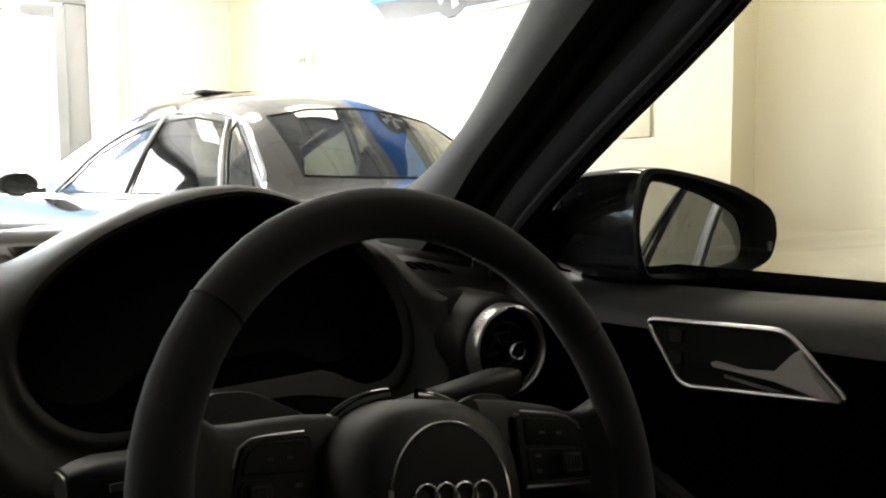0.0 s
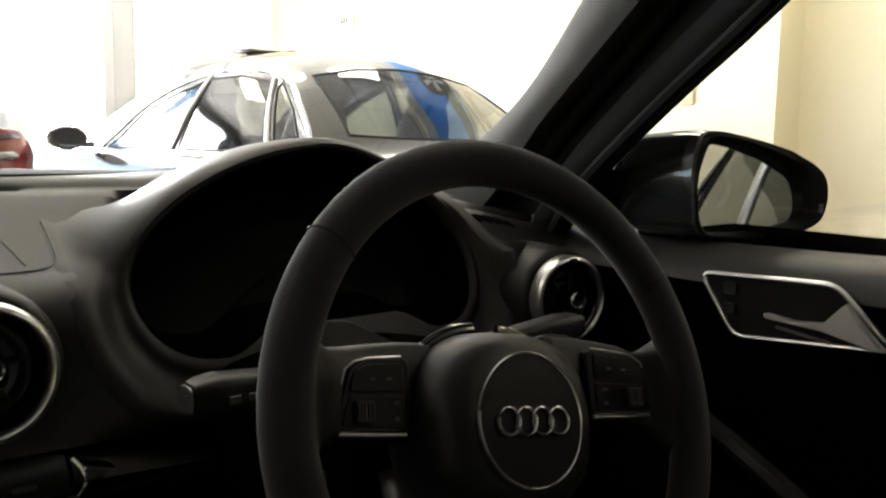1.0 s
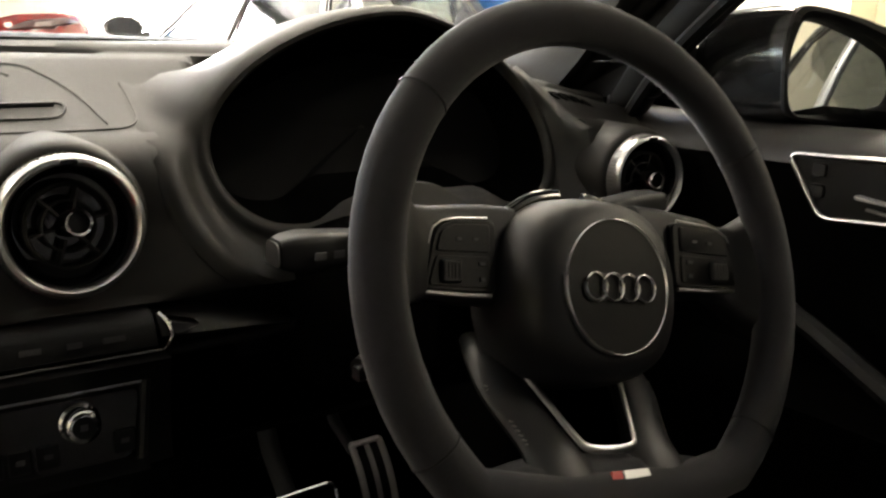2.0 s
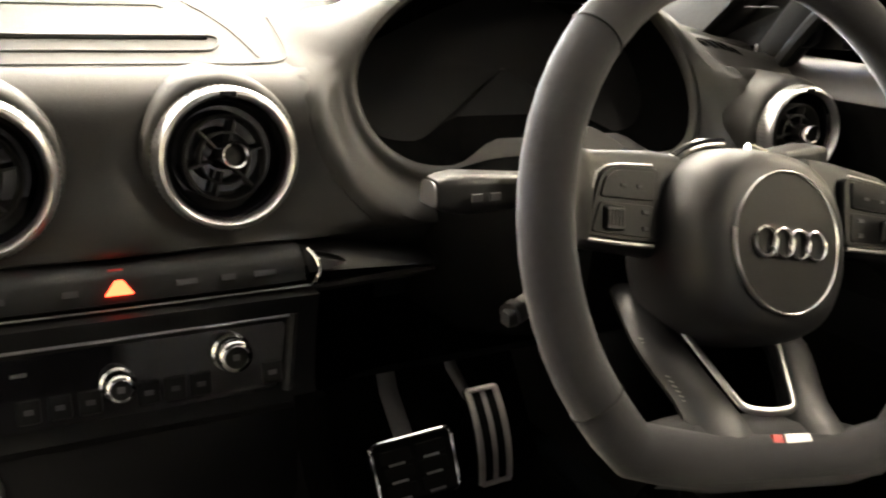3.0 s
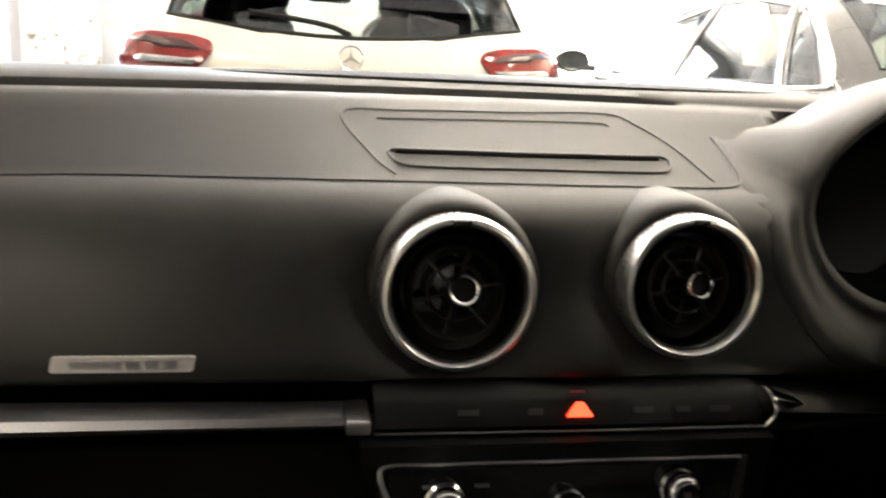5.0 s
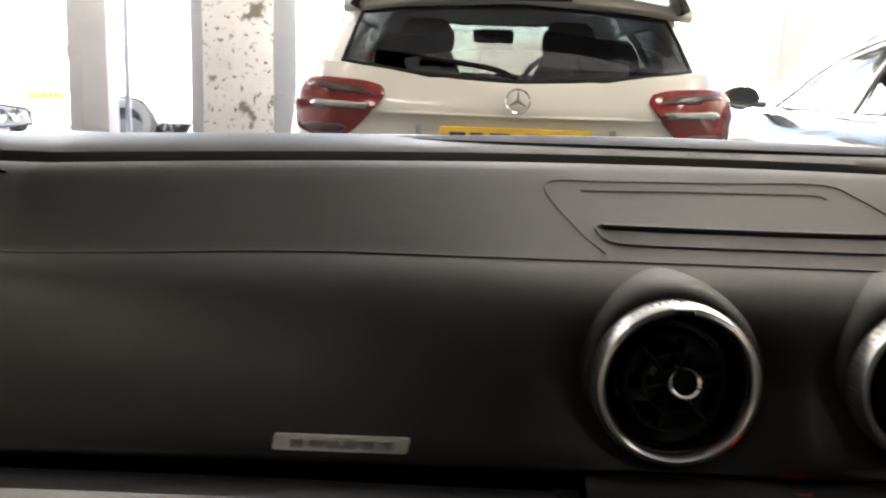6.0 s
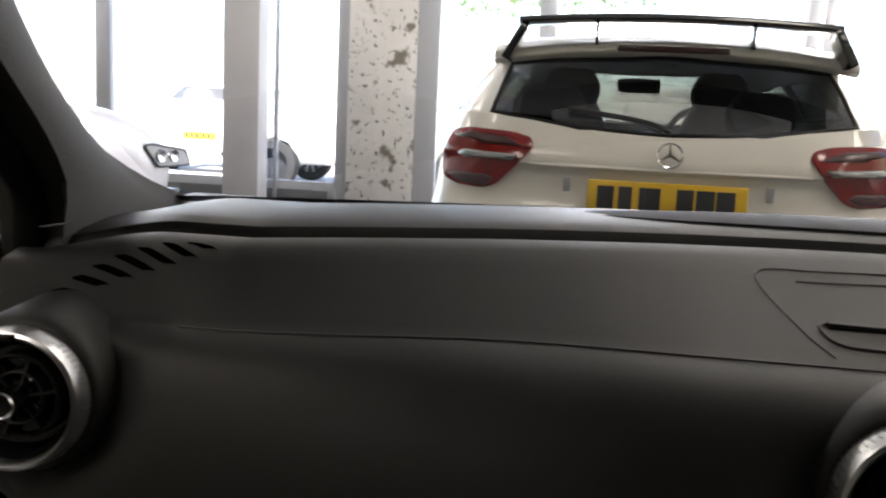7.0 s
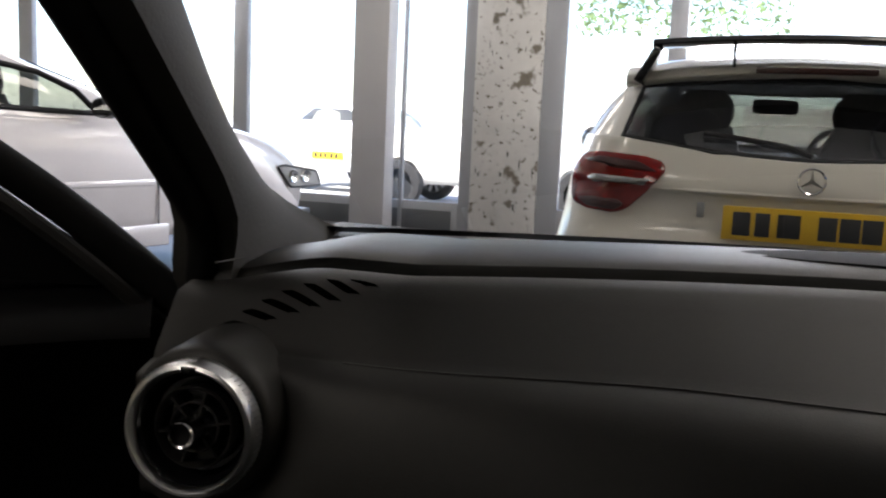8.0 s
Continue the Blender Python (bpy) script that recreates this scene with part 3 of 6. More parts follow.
# Shallow cover behind the groove, in the middle of the dash top.
cover = bmesh.new()
add_grid(cover, [[(0.02 + 0.32 * k * math.cos(a), 0.385 - 0.50 * (0.32 * k * math.cos(a)) ** 2 + 0.062 * k * math.sin(a), 0.9625 + 0.0045 * (1 - k * k) + (0.0 if k < 1 else -0.006)) for a in span(0, 2 * math.pi * 47 / 48, 47)] for k in (1.0, 0.985, 0.8, 0.5, 0.02)], close_u=True)
part("speaker_cover", cover, RUBBER, dash, "dark oval speaker cover")

# Side defroster grilles: slanted near-black patches on the dash top give the slots' shade.
for sx in (-1, 1):
    for i in range(8):
        x0 = 0.566 + 0.0150 * i if sx < 0 else 0.560 + 0.0125 * i
        y0 = 0.106 - 0.0045 * i if sx < 0 else 0.108 - 0.0015 * i
        h = (0.0026 if sx < 0 else 0.004) + (0.0056 if sx < 0 else 0.007) * math.sin(math.pi * (i + 0.9) / 8.6)
        rows = []
        for k in span(-1, 1, 6):
            w = (0.0056 if sx < 0 else 0.0036) * (1 - 0.25 * abs(k) ** 6)
            lean = 1.75 if sx < 0 else -0.62
            xm, ym = x0 + k * h * lean, y0 + k * h * (0.60 if sx < 0 else 0.78)
            rows.append([(sx * q, ym, dash_top(sx * q, ym) + d) for q, d in ((xm - w, -0.001), (xm - w, 0.0007), (xm + w, 0.0007), (xm + w, -0.001))])
        part("defroster_slot", grid(rows), SHADE_BLACK, dash)

# Instrument hood with the dark screen: a lip round the opening, a soft bevel, and a shoulder that runs out into the dash.
def dash_y(x, z):
    """How far forward the dash lies at a height, were there no hood."""
    p = dash_profile(x, False)[3:CREASE + 7]
    for q, r in zip(p, p[1:]):
        if q[2] <= z <= r[2]:
            return q[1] + (r[1] - q[1]) * (z - q[2]) / max(1e-6, r[2] - q[2])
    return p[0][1] if z < p[0][2] else p[-1][1] + (z - p[-1][2]) * 1.5


def hood_ring(side, top, low=None, onto=0.0, tuck=0.0):
    """One ring about the opening: (outward, forward) steps at its sides, over its top and under it; onto leads it into the dash."""
    low = low or side
    out = []
    for i, (x, z) in enumerate(LIP):
        n = lip_way(i)
        t, l = smooth(0.50, 0.95, n.y), smooth(0.35, 0.9, -n.y) * smooth(0.112, 0.082, abs(x - HOOD_X))
        reach = 0.60 if x > HOOD_X else 1.0
        d = [side[k] + (low[k] - side[k]) * l for k in (0, 1)]
        a = Vector((x + n.x * d[0] * reach, lip_y(x, z) + d[1], max(0.7765, z + n.y * d[0])))
        if onto:
            a.z -= max(0.0, a.z - 0.946) * onto
            a.y += (dash_y(a.x, a.z) + tuck - a.y) * onto * (1 - l)
        b = Vector((x + n.x * top[0], lip_y(x, z) + top[1], z + n.y * top[0] - (top[2] if len(top) > 2 else 0.0)))
        out.append(a.lerp(b, t))
    return out


rings = [hood_ring((-0.0015, 0.004), (-0.0015, 0.004)), hood_ring((0.0, 0.0), (0.0, 0.0)), hood_ring((0.003, -0.0035), (0.003, -0.004)), hood_ring((0.0075, -0.0050), (0.007, -0.004), (0.008, -0.009)),
         hood_ring((0.0105, -0.0040), (0.010, 0.0), (0.012, -0.014)), hood_ring((0.014, -0.003), (0.012, 0.008), (0.018, -0.018), 0.03), hood_ring((0.020, -0.004), (0.0125, 0.022), (0.024, -0.018), 0.15), hood_ring((0.027, -0.005), (0.0125, 0.045, 0.001), (0.032, -0.014), 0.42, -0.001),
         hood_ring((0.034, -0.006), (0.012, 0.075, 0.003), (0.045, -0.002), 0.74, -0.0015), hood_ring((0.041, -0.006), (0.011, 0.11, 0.009), (0.055, 0.03), 0.95, -0.002), hood_ring((0.048, -0.005), (0.010, 0.15, 0.020), (0.06, 0.05), 1.0, -0.002),
         hood_ring((0.056, -0.002), (0.008, 0.19, 0.036), (0.06, 0.07), 1.0, -0.001), hood_ring((0.064, 0.0), (0.008, 0.24, 0.06), (0.06, 0.09), 1.0, 0.008)]
hood = part("instrument_hood", grid(rings, close_u=True), DASH, CAR, "arched instrument hood in dark grey plastic")
# Lining near black: the shade inside the hood is put into its colour.
part("hood_lining", grid([hood_ring((-0.0015, 0.004), (-0.0015, 0.004)), hood_ring((-0.004, 0.03), (-0.006, 0.03)), hood_ring((-0.010, 0.075), (-0.036, 0.06))], close_u=True), SHADE_BLACK, hood)
scr = bmesh.new()
back = hood_ring((-0.010, 0.074), (-0.036, 0.059))
mid = Vector((HOOD_X, sum(p[1] for p in back) / len(back), 0.885))
add_grid(scr, [back, [mid.lerp(Vector(p), 0.5) for p in back], [mid.lerp(Vector(p), 0.02) for p in back]], close_u=True)
part("instrument_screen", scr, SCREEN, hood, "switched-off dark instrument screen")
seam_at = [i for i, p in enumerate(LIP) if p[1] < 0.83 and abs(abs(p[0] - HOOD_X) - 0.128) < 0.004]
for i in seam_at:
    path = [Vector(r[i]) + Vector((0, -0.0006, 0.0)) for r in rings[2:8]]
    part("hood_seam", tube(path, 0.0006, 5), BLACK, hood)

# Steering column shroud and stalks.
shroud_rows = []
for y, w, zt, zb in ((-0.135, 0.075, 0.822, 0.74), (-0.12, 0.085, 0.832, 0.72), (-0.06, 0.10, 0.836, 0.70), (-0.02, 0.115, 0.832, 0.69), (0.06, 0.12, 0.82, 0.69)):
    prof = rounded([(-w, zb), (w, zb), (w * 0.95, zt - 0.015), (w * 0.45, zt), (-w * 0.45, zt), (-w * 0.95, zt - 0.015)], 0.02, 3)
    shroud_rows.append([(0.365 + a, y, b) for a, b in prof])
part("column_shroud", grid(shroud_rows, close_u=True, cap=True), SHADE_BLACK, CAR, "black steering column shroud")


def stalk(name, root, tip, w0, w1, h0, h1):
    rows = []
    a, b = Vector(root), Vector(tip)
    for t in (0.0, 0.35, 0.6, 0.85, 0.95, 1.0):
        k = 1 - 0.35 * smooth(0.9, 1.0, t)
        w, h = (w0 + (w1 - w0) * t) * k, (h0 + (h1 - h0) * t) * k
        c = a.lerp(b, t)
        prof = rounded([(-w, -h), (w, -h), (w * 0.8, h), (-w * 0.8, h)], min(w, h) * 0.5, 3)
        rows.append([c + Vector((0, p, q)) for p, q in prof])
    st = part(name, grid(rows, close_u=True, cap=True), DARK, CAR, "dark grey control stalk")
    return st


ind = stalk("indicator_stalk", (0.32, -0.085, 0.826), (0.183, -0.099, 0.833), 0.010, 0.019, 0.008, 0.0145)
part("stalk_tip", grid([[(0.1815 - 0.0005 * k, -0.099 + p * 0.9, 0.833 + q * 0.9) for p, q in rounded([(-0.013, -0.009), (0.013, -0.009), (0.010, 0.009), (-0.010, 0.009)], 0.005, 3)] for k in (0, 2)], close_u=True, cap=True), SATIN, ind)
for dx in (0.0, 0.014):
    part("stalk_mark", box((0.204 + dx, -0.1175, 0.829), (0.212 + dx, -0.116, 0.834)), GREY_PRINT, ind)
stalk("wiper_stalk", (0.42, -0.085, 0.826), (0.560, -0.095, 0.838), 0.010, 0.017, 0.008, 0.012)
cruise = stalk("cruise_stalk", (0.32, -0.09, 0.765), (0.228, -0.130, 0.748), 0.006, 0.009, 0.005, 0.007)
part("stalk_band", tube([(0.240, -0.125, 0.751), (0.233, -0.128, 0.7495)], 0.0090, 12), DARK, cruise)

# Steering wheel, turned slightly to the right, flat at the bottom.
WHEEL = frame_to((0.373, -0.231, 0.815), (1, 0, 0), (0, math.sin(radians(20)), math.cos(radians(20)))) @ pose(0, 0, 0, 0, 0, -10)


def wheel_pt(a, b, h=0.0):
    return WHEEL @ Vector((a, b, h))


def rim_path():
    pts = []
    for i in range(49):
        a = radians(-50 + 280 * i / 48)
        pts.append((-0.004 + 0.178 * math.cos(a), 0.010 + 0.178 * math.sin(a)))
    pts += [(-0.094, -0.131), (-0.06, -0.136), (0.0, -0.137), (0.06, -0.136), (0.088, -0.131)]
    return pts


WNORMAL = WHEEL.to_3x3() @ Vector((0, 0, 1))
rim = part("steering_wheel", tube([wheel_pt(a, b, -0.006) for a, b in rim_path()], lambda t: 0.0172, 16, closed=True, flat=0.86, up=WNORMAL), SUEDE, CAR, "flat-bottomed steering wheel with a worn grey suede rim")
for ang in (35, 145, 218, 322):
    a = radians(ang)
    c, d = Vector((-0.004 + 0.178 * math.cos(a), 0.010 + 0.178 * math.sin(a))), Vector((math.cos(a), math.sin(a)))
    loop = [wheel_pt(c.x + d.x * 0.01745 * math.cos(t), c.y + d.y * 0.01745 * math.cos(t), -0.006 + 0.0151 * math.sin(t)) for t in span(0, 2 * math.pi * 23 / 24, 23)]
    part("rim_seam", tube(loop, 0.0006, 5, closed=True), BLACK, rim)
hub_rows = []
for r, h in ((0.0005, -0.0010), (0.030, -0.0010), (0.0475, -0.0014), (0.0525, -0.0030), (0.0570, -0.0068), (0.0605, -0.0125), (0.0632, -0.0205), (0.0652, -0.031), (0.0666, -0.043), (0.0672, -0.056), (0.0660, -0.070), (0.060, -0.082)):
    row = []
    for i in range(64):
        a = 2 * math.pi * i / 64
        c, q = math.cos(a), math.sin(a)
        k = (abs(c) ** 2.5 + abs(q) ** 2.5) ** (-1 / 2.5)
        k = 1 + (k - 1) * smooth(0.047, 0.062, r)
        row.append(wheel_pt(0.001 + r * c * k * (1 + 0.12 * smooth(0.045, 0.066, r)), 0.002 + r * q * k * (1.0 if q > 0 else 1.03), h))
    hub_rows.append(row)
part("airbag_cover", grid(hub_rows, close_u=True), LEATHER, rim, "round dark leather airbag cover")
EMB = WHEEL @ Matrix.Translation((0.001, 0.002, 0.0))
part("emblem_disc", revolve([(0.0455, -0.003), (0.0452, 0.0004), (0.03, 0.0010), (0.0005, 0.0012)], EMB, 48), BLACK, rim, "black emblem disc")
part("emblem_ring", revolve([(0.0450, -0.002), (0.0453, 0.0010), (0.0461, 0.0018), (0.0470, 0.0010), (0.0474, -0.004)], EMB, 64), EMBLEM, rim, "thin silver ring")
for i in range(4):
    part("emblem_loop", revolve([(0.0084, 0.0), (0.0086, 0.0032), (0.0092, 0.0040), (0.0101, 0.0032), (0.0103, 0.0)], EMB @ Matrix.Translation((-0.0222 + 0.0148 * i, -0.001, 0.0003 * (i % 2))), 32), EMBLEM, rim)

SPOKE = WHEEL
for sx in (-1, 1):
    rows = []
    for a, b0, b1, h, th in ((0.050, -0.012, 0.060, -0.052, 0.012), (0.075, -0.010, 0.060, -0.052, 0.012), (0.100, -0.009, 0.0575, -0.051, 0.0115), (0.122, -0.008, 0.0545, -0.048, 0.011), (0.136, -0.010, 0.0530, -0.043, 0.012),
                             (0.148, -0.014, 0.0560, -0.034, 0.014), (0.157, -0.020, 0.0615, -0.024, 0.016), (0.165, -0.028, 0.068, -0.015, 0.0165), (0.172, -0.035, 0.075, -0.009, 0.015), (0.178, -0.040, 0.080, -0.006, 0.010)):
        prof = rounded([(b0, -th), (b1, -th), (b1, th), (b0, th)], 0.010, 4)
        rise = 0.018 * smooth(0.160, 0.120, a) if sx > 0 else 0.0
        rows.append([wheel_pt(sx * a - 0.003, p + rise * 0.4, h + q + rise) for p, q in prof])
    part("side_spoke", grid(rows, close_u=True, cap=True), LEATHER, rim)
    PAD = SPOKE @ (Matrix.Translation((-0.001, 0, -0.043)) if sx < 0 else Matrix.Translation((-0.019, 0.009, -0.025)) @ Matrix.Diagonal((1.26, 1.0, 1.0, 1.0)))
    cl = [(sx * 0.074, 0.0470), (sx * 0.110, 0.0450), (sx * 0.122, 0.0390), (sx * 0.1335, -0.002), (sx * 0.074, -0.003)]
    pad = part("button_pad", slab(rounded(cl[::sx], 0.006)[::-1], 0.008, PAD, 0.0018), BAR, rim, "black multifunction button pad")
    edge = [(0.078, -0.0042), (0.105, -0.0040), (0.1325, -0.0030), (0.1346, 0.002), (0.131, 0.018), (0.1235, 0.039), (0.116, 0.0440), (0.105, 0.0462), (0.080, 0.0482)]
    part("pad_edge", tube([PAD @ Vector((sx * a, b, 0.0062)) for a, b in edge], lambda t: 0.0017 if t < 0.62 else 0.0008, 8), SATIN, rim)
    upper = [(sx * 0.080, 0.0435), (sx * 0.109, 0.0415), (sx * 0.1185, 0.0365), (sx * 0.1225, 0.0235), (sx * 0.080, 0.0245)]
    part("pad_key", slab(rounded(upper[::sx], 0.003)[::-1], 0.0016, PAD @ Matrix.Translation((0, 0, 0.0078)), 0.0006), BAR, pad)
    lower = [(sx * 0.080, 0.0215), (sx * 0.1225, 0.0205), (sx * 0.1285, 0.0012), (sx * 0.080, 0.0005)]
    part("pad_key", slab(rounded(lower[::sx], 0.003)[::-1], 0.0012, PAD @ Matrix.Translation((0, 0, 0.0078)), 0.0006), BAR, pad)
    part("scroll_wheel", slab(rounded([(sx * 0.112 - 0.008, 0.003), (sx * 0.112 + 0.008, 0.003), (sx * 0.112 + 0.008, 0.0185), (sx * 0.112 - 0.008, 0.0185)], 0.003), 0.0035, PAD @ Matrix.Translation((0, 0, 0.0085)), 0.0015), DARK, pad)
    for q in range(5):
        x0 = sx * 0.112 - 0.0062 + q * 0.0027
        part("scroll_rib", slab([(x0, 0.006), (x0 + 0.0008, 0.006), (x0 + 0.0008, 0.0155), (x0, 0.0155)], 0.0042, PAD @ Matrix.Translation((0, 0, 0.0085))), DASH, pad)
    for a, b, w, h in ((0.105, 0.032, 0.004, 0.0010), (0.092, 0.0325, 0.004, 0.0010), (0.087, 0.0165, 0.005, 0.0012), (0.087, 0.006, 0.004, 0.0014)):
        part("pad_mark", slab([(sx * a - w / 2, b - h), (sx * a + w / 2, b - h), (sx * a + w / 2, b + h), (sx * a - w / 2, b + h)], 0.0022, PAD @ Matrix.Translation((0, 0, 0.0078))), GREY_PRINT, pad)
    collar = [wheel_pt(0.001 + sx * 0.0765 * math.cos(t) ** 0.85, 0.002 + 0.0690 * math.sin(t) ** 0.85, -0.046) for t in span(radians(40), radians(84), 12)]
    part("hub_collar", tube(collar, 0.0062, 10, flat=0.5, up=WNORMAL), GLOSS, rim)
    # Satin piece at the collar's end stands in for its bright shine.
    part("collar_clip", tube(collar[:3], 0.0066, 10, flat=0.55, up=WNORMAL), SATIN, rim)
    pd = [(sx * 0.050, 0.062), (sx * 0.095, 0.080), (sx * 0.125, 0.078), (sx * 0.135, 0.062), (sx * 0.125, 0.035), (sx * 0.06, 0.030)]
    pd = pd if sx < 0 else pd[::-1]
    part("shift_paddle", slab(rounded(pd[::-1], 0.010), 0.006, SPOKE @ Matrix.Translation((0, 0, -0.085)), 0.0015), DARK, rim)

# Lower double spoke with a silver U inlay, stitching and a small badge.
LOW = WHEEL @ Matrix.Translation((0.001, -0.054, -0.054)) @ pose(0, 0, 0, -36)
for sx in (-1, 1):
    way = spline([(sx * 0.046, 0.040, -0.022), (sx * 0.056, 0.018, -0.012), (sx * 0.0595, -0.010, -0.0075), (sx * 0.052, -0.036, -0.0075), (sx * 0.0450, -0.060, -0.0075), (sx * 0.042, -0.086, -0.008)], 6)
    part("lower_spoke", tube([LOW @ p for p in way], lambda t: 0.0195 + 0.006 * smooth(0.65, 1.0, t), 16, flat=0.50, up=LOW.to_3x3() @ Vector((0, 0, 1))), LEATHER, rim)
    for q in range(16):
        t = q / 15
        part("stitch", tube([LOW @ Vector((sx * (0.0775 - 0.0145 * t), -0.008 - 0.054 * t, -0.0035)), LOW @ Vector((sx * (0.0750 - 0.0145 * t), -0.0100 - 0.054 * t, -0.0025))], 0.0007, 5), THREAD, rim)
rows = []
for x in span(-0.100, 0.100, 20):
    k = smooth(0.055, 0.100, abs(x))
    rows.append([wheel_pt(x, b + 0.004 * k - 0.012 * k * (j < 4), h - 0.004 * k) for j, (b, h) in enumerate(((-0.110, -0.034), (-0.1115, -0.020), (-0.114, -0.011), (-0.120, -0.0045), (-0.128, 0.0010), (-0.136, 0.0085), (-0.146, 0.0065), (-0.154, -0.004)))])
part("lower_bridge", grid(rows), SUEDE, rim)
u_line = spline([(-0.0425, -0.006, 0), (-0.034, -0.032, 0), (-0.0265, -0.055, 0), (-0.020, -0.0645, 0), (0.0, -0.067, 0), (0.020, -0.0645, 0), (0.0265, -0.055, 0), (0.034, -0.032, 0), (0.0425, -0.006, 0)], 5)
part("u_inlay", tube([LOW @ Vector((p.x, p.y, 0.0022)) for p in u_line], 0.0028, 8, flat=0.5, up=WNORMAL), SATIN, rim, "brushed silver U-shaped inlay")
BADGE = WHEEL @ Matrix.Translation((0, -0.1245, 0.0004)) @ pose(0, 0, 0, -34)
part("spoke_badge_red", slab([(-0.016, -0.0042), (-0.007, -0.0042), (-0.004, 0.0042), (-0.013, 0.0042)], 0.003, BADGE), RED_PRINT, rim)
part("spoke_badge", slab([(-0.005, -0.0042), (0.019, -0.0042), (0.020, 0.0042), (-0.002, 0.0042)], 0.003, BADGE), SATIN, rim)
part("hub_back", revolve([(0.058, -0.03), (0.066, -0.06), (0.05, -0.10), (0.03, -0.13)], WHEEL, 32), BLACK, rim)

# Pedals.
PEDAL = frame_to((0.387, 0.30, 0.360), (1, 0, 0.05), (0, 0.45, 0.9))
brake = part("brake_pedal", slab(rounded([(-0.055, -0.04), (0.055, -0.04), (0.058, 0.04), (-0.058, 0.04)], 0.012), 0.012, PEDAL, 0.002), RUBBER, CAR, "black brake pedal with a bright steel rim")
part("pedal_rim", tube([PEDAL @ Vector((a, b, 0.011)) for a, b in rounded([(-0.055, -0.04), (0.055, -0.04), (0.058, 0.04), (-0.058, 0.04)], 0.012)], 0.0035, 8, closed=True), CHROME, brake)
for i in range(3):
    for j in range(2):
        part("pedal_pad", slab(rounded([(-0.046 + 0.049 * j, -0.031 + 0.022 * i), (-0.004 + 0.049 * j, -0.031 + 0.022 * i), (-0.004 + 0.049 * j, -0.015 + 0.022 * i), (-0.046 + 0.049 * j, -0.015 + 0.022 * i)], 0.003), 0.0145, PEDAL, 0.001), RUBBER, brake)
        part("pedal_dash", slab([(-0.036 + 0.049 * j, -0.035 + 0.022 * i), (-0.014 + 0.049 * j, -0.035 + 0.022 * i), (-0.014 + 0.049 * j, -0.032 + 0.022 * i), (-0.036 + 0.049 * j, -0.032 + 0.022 * i)], 0.0135, PEDAL), SATIN, brake)
part("pedal_arm", tube([PEDAL @ Vector((0, 0.03, -0.006)), PEDAL @ Vector((0, 0.10, -0.03)), PEDAL @ Vector((0, 0.22, -0.02))], 0.014, 8, flat=0.5), TRIM, brake)
ACC = frame_to((0.505, 0.31, 0.375), (1, 0.05, 0), (0, 0.42, 0.9))
def pedal_arc(a, b):
    """A point of the accelerator's face, which is bowed towards the foot."""
    return ACC @ Vector((a, b, 0.012 - 3.2 * (b - 0.005) ** 2))


acc = part("accelerator_pedal", grid([[pedal_arc(a, b) for b in span(-0.065, 0.065, 12)] for a in (-0.022, 0.026)] + [[pedal_arc(a, b) - ACC.to_3x3() @ Vector((0, 0, 0.010)) for b in span(-0.065, 0.065, 12)] for a in (0.026, -0.022)], close_v=True), RUBBER, CAR, "tall black accelerator pedal with bright steel rails")
for a in (-0.020, 0.002, 0.024):
    part("pedal_rail", tube([pedal_arc(a, b) for b in span(-0.062, 0.064, 14)], 0.0052 if a != 0.002 else 0.0042, 8, flat=0.6), BADGE_SILVER, acc)
for b in (-0.0625, 0.064):
    part("pedal_rail", tube([pedal_arc(-0.020, b), pedal_arc(0.002, b), pedal_arc(0.024, b)], 0.0055, 8, flat=0.6), BADGE_SILVER, acc)
part("pedal_arm", tube([ACC @ Vector((-0.012, 0.055, -0.012)), ACC @ Vector((-0.026, 0.10, -0.02)), ACC @ Vector((-0.03, 0.18, -0.02))], 0.011, 8, flat=0.4), TRIM, acc)
# Footwell shade is put into this wall's near-black colour.
part("footwell_wall", grid([[(x, y, z) for y, z in ((0.05, 0.2), (0.45, 0.22), (0.58, 0.40), (0.60, 0.80))] for x in span(-0.72, 0.72, 6)]), SHADE_BLACK, CAR)


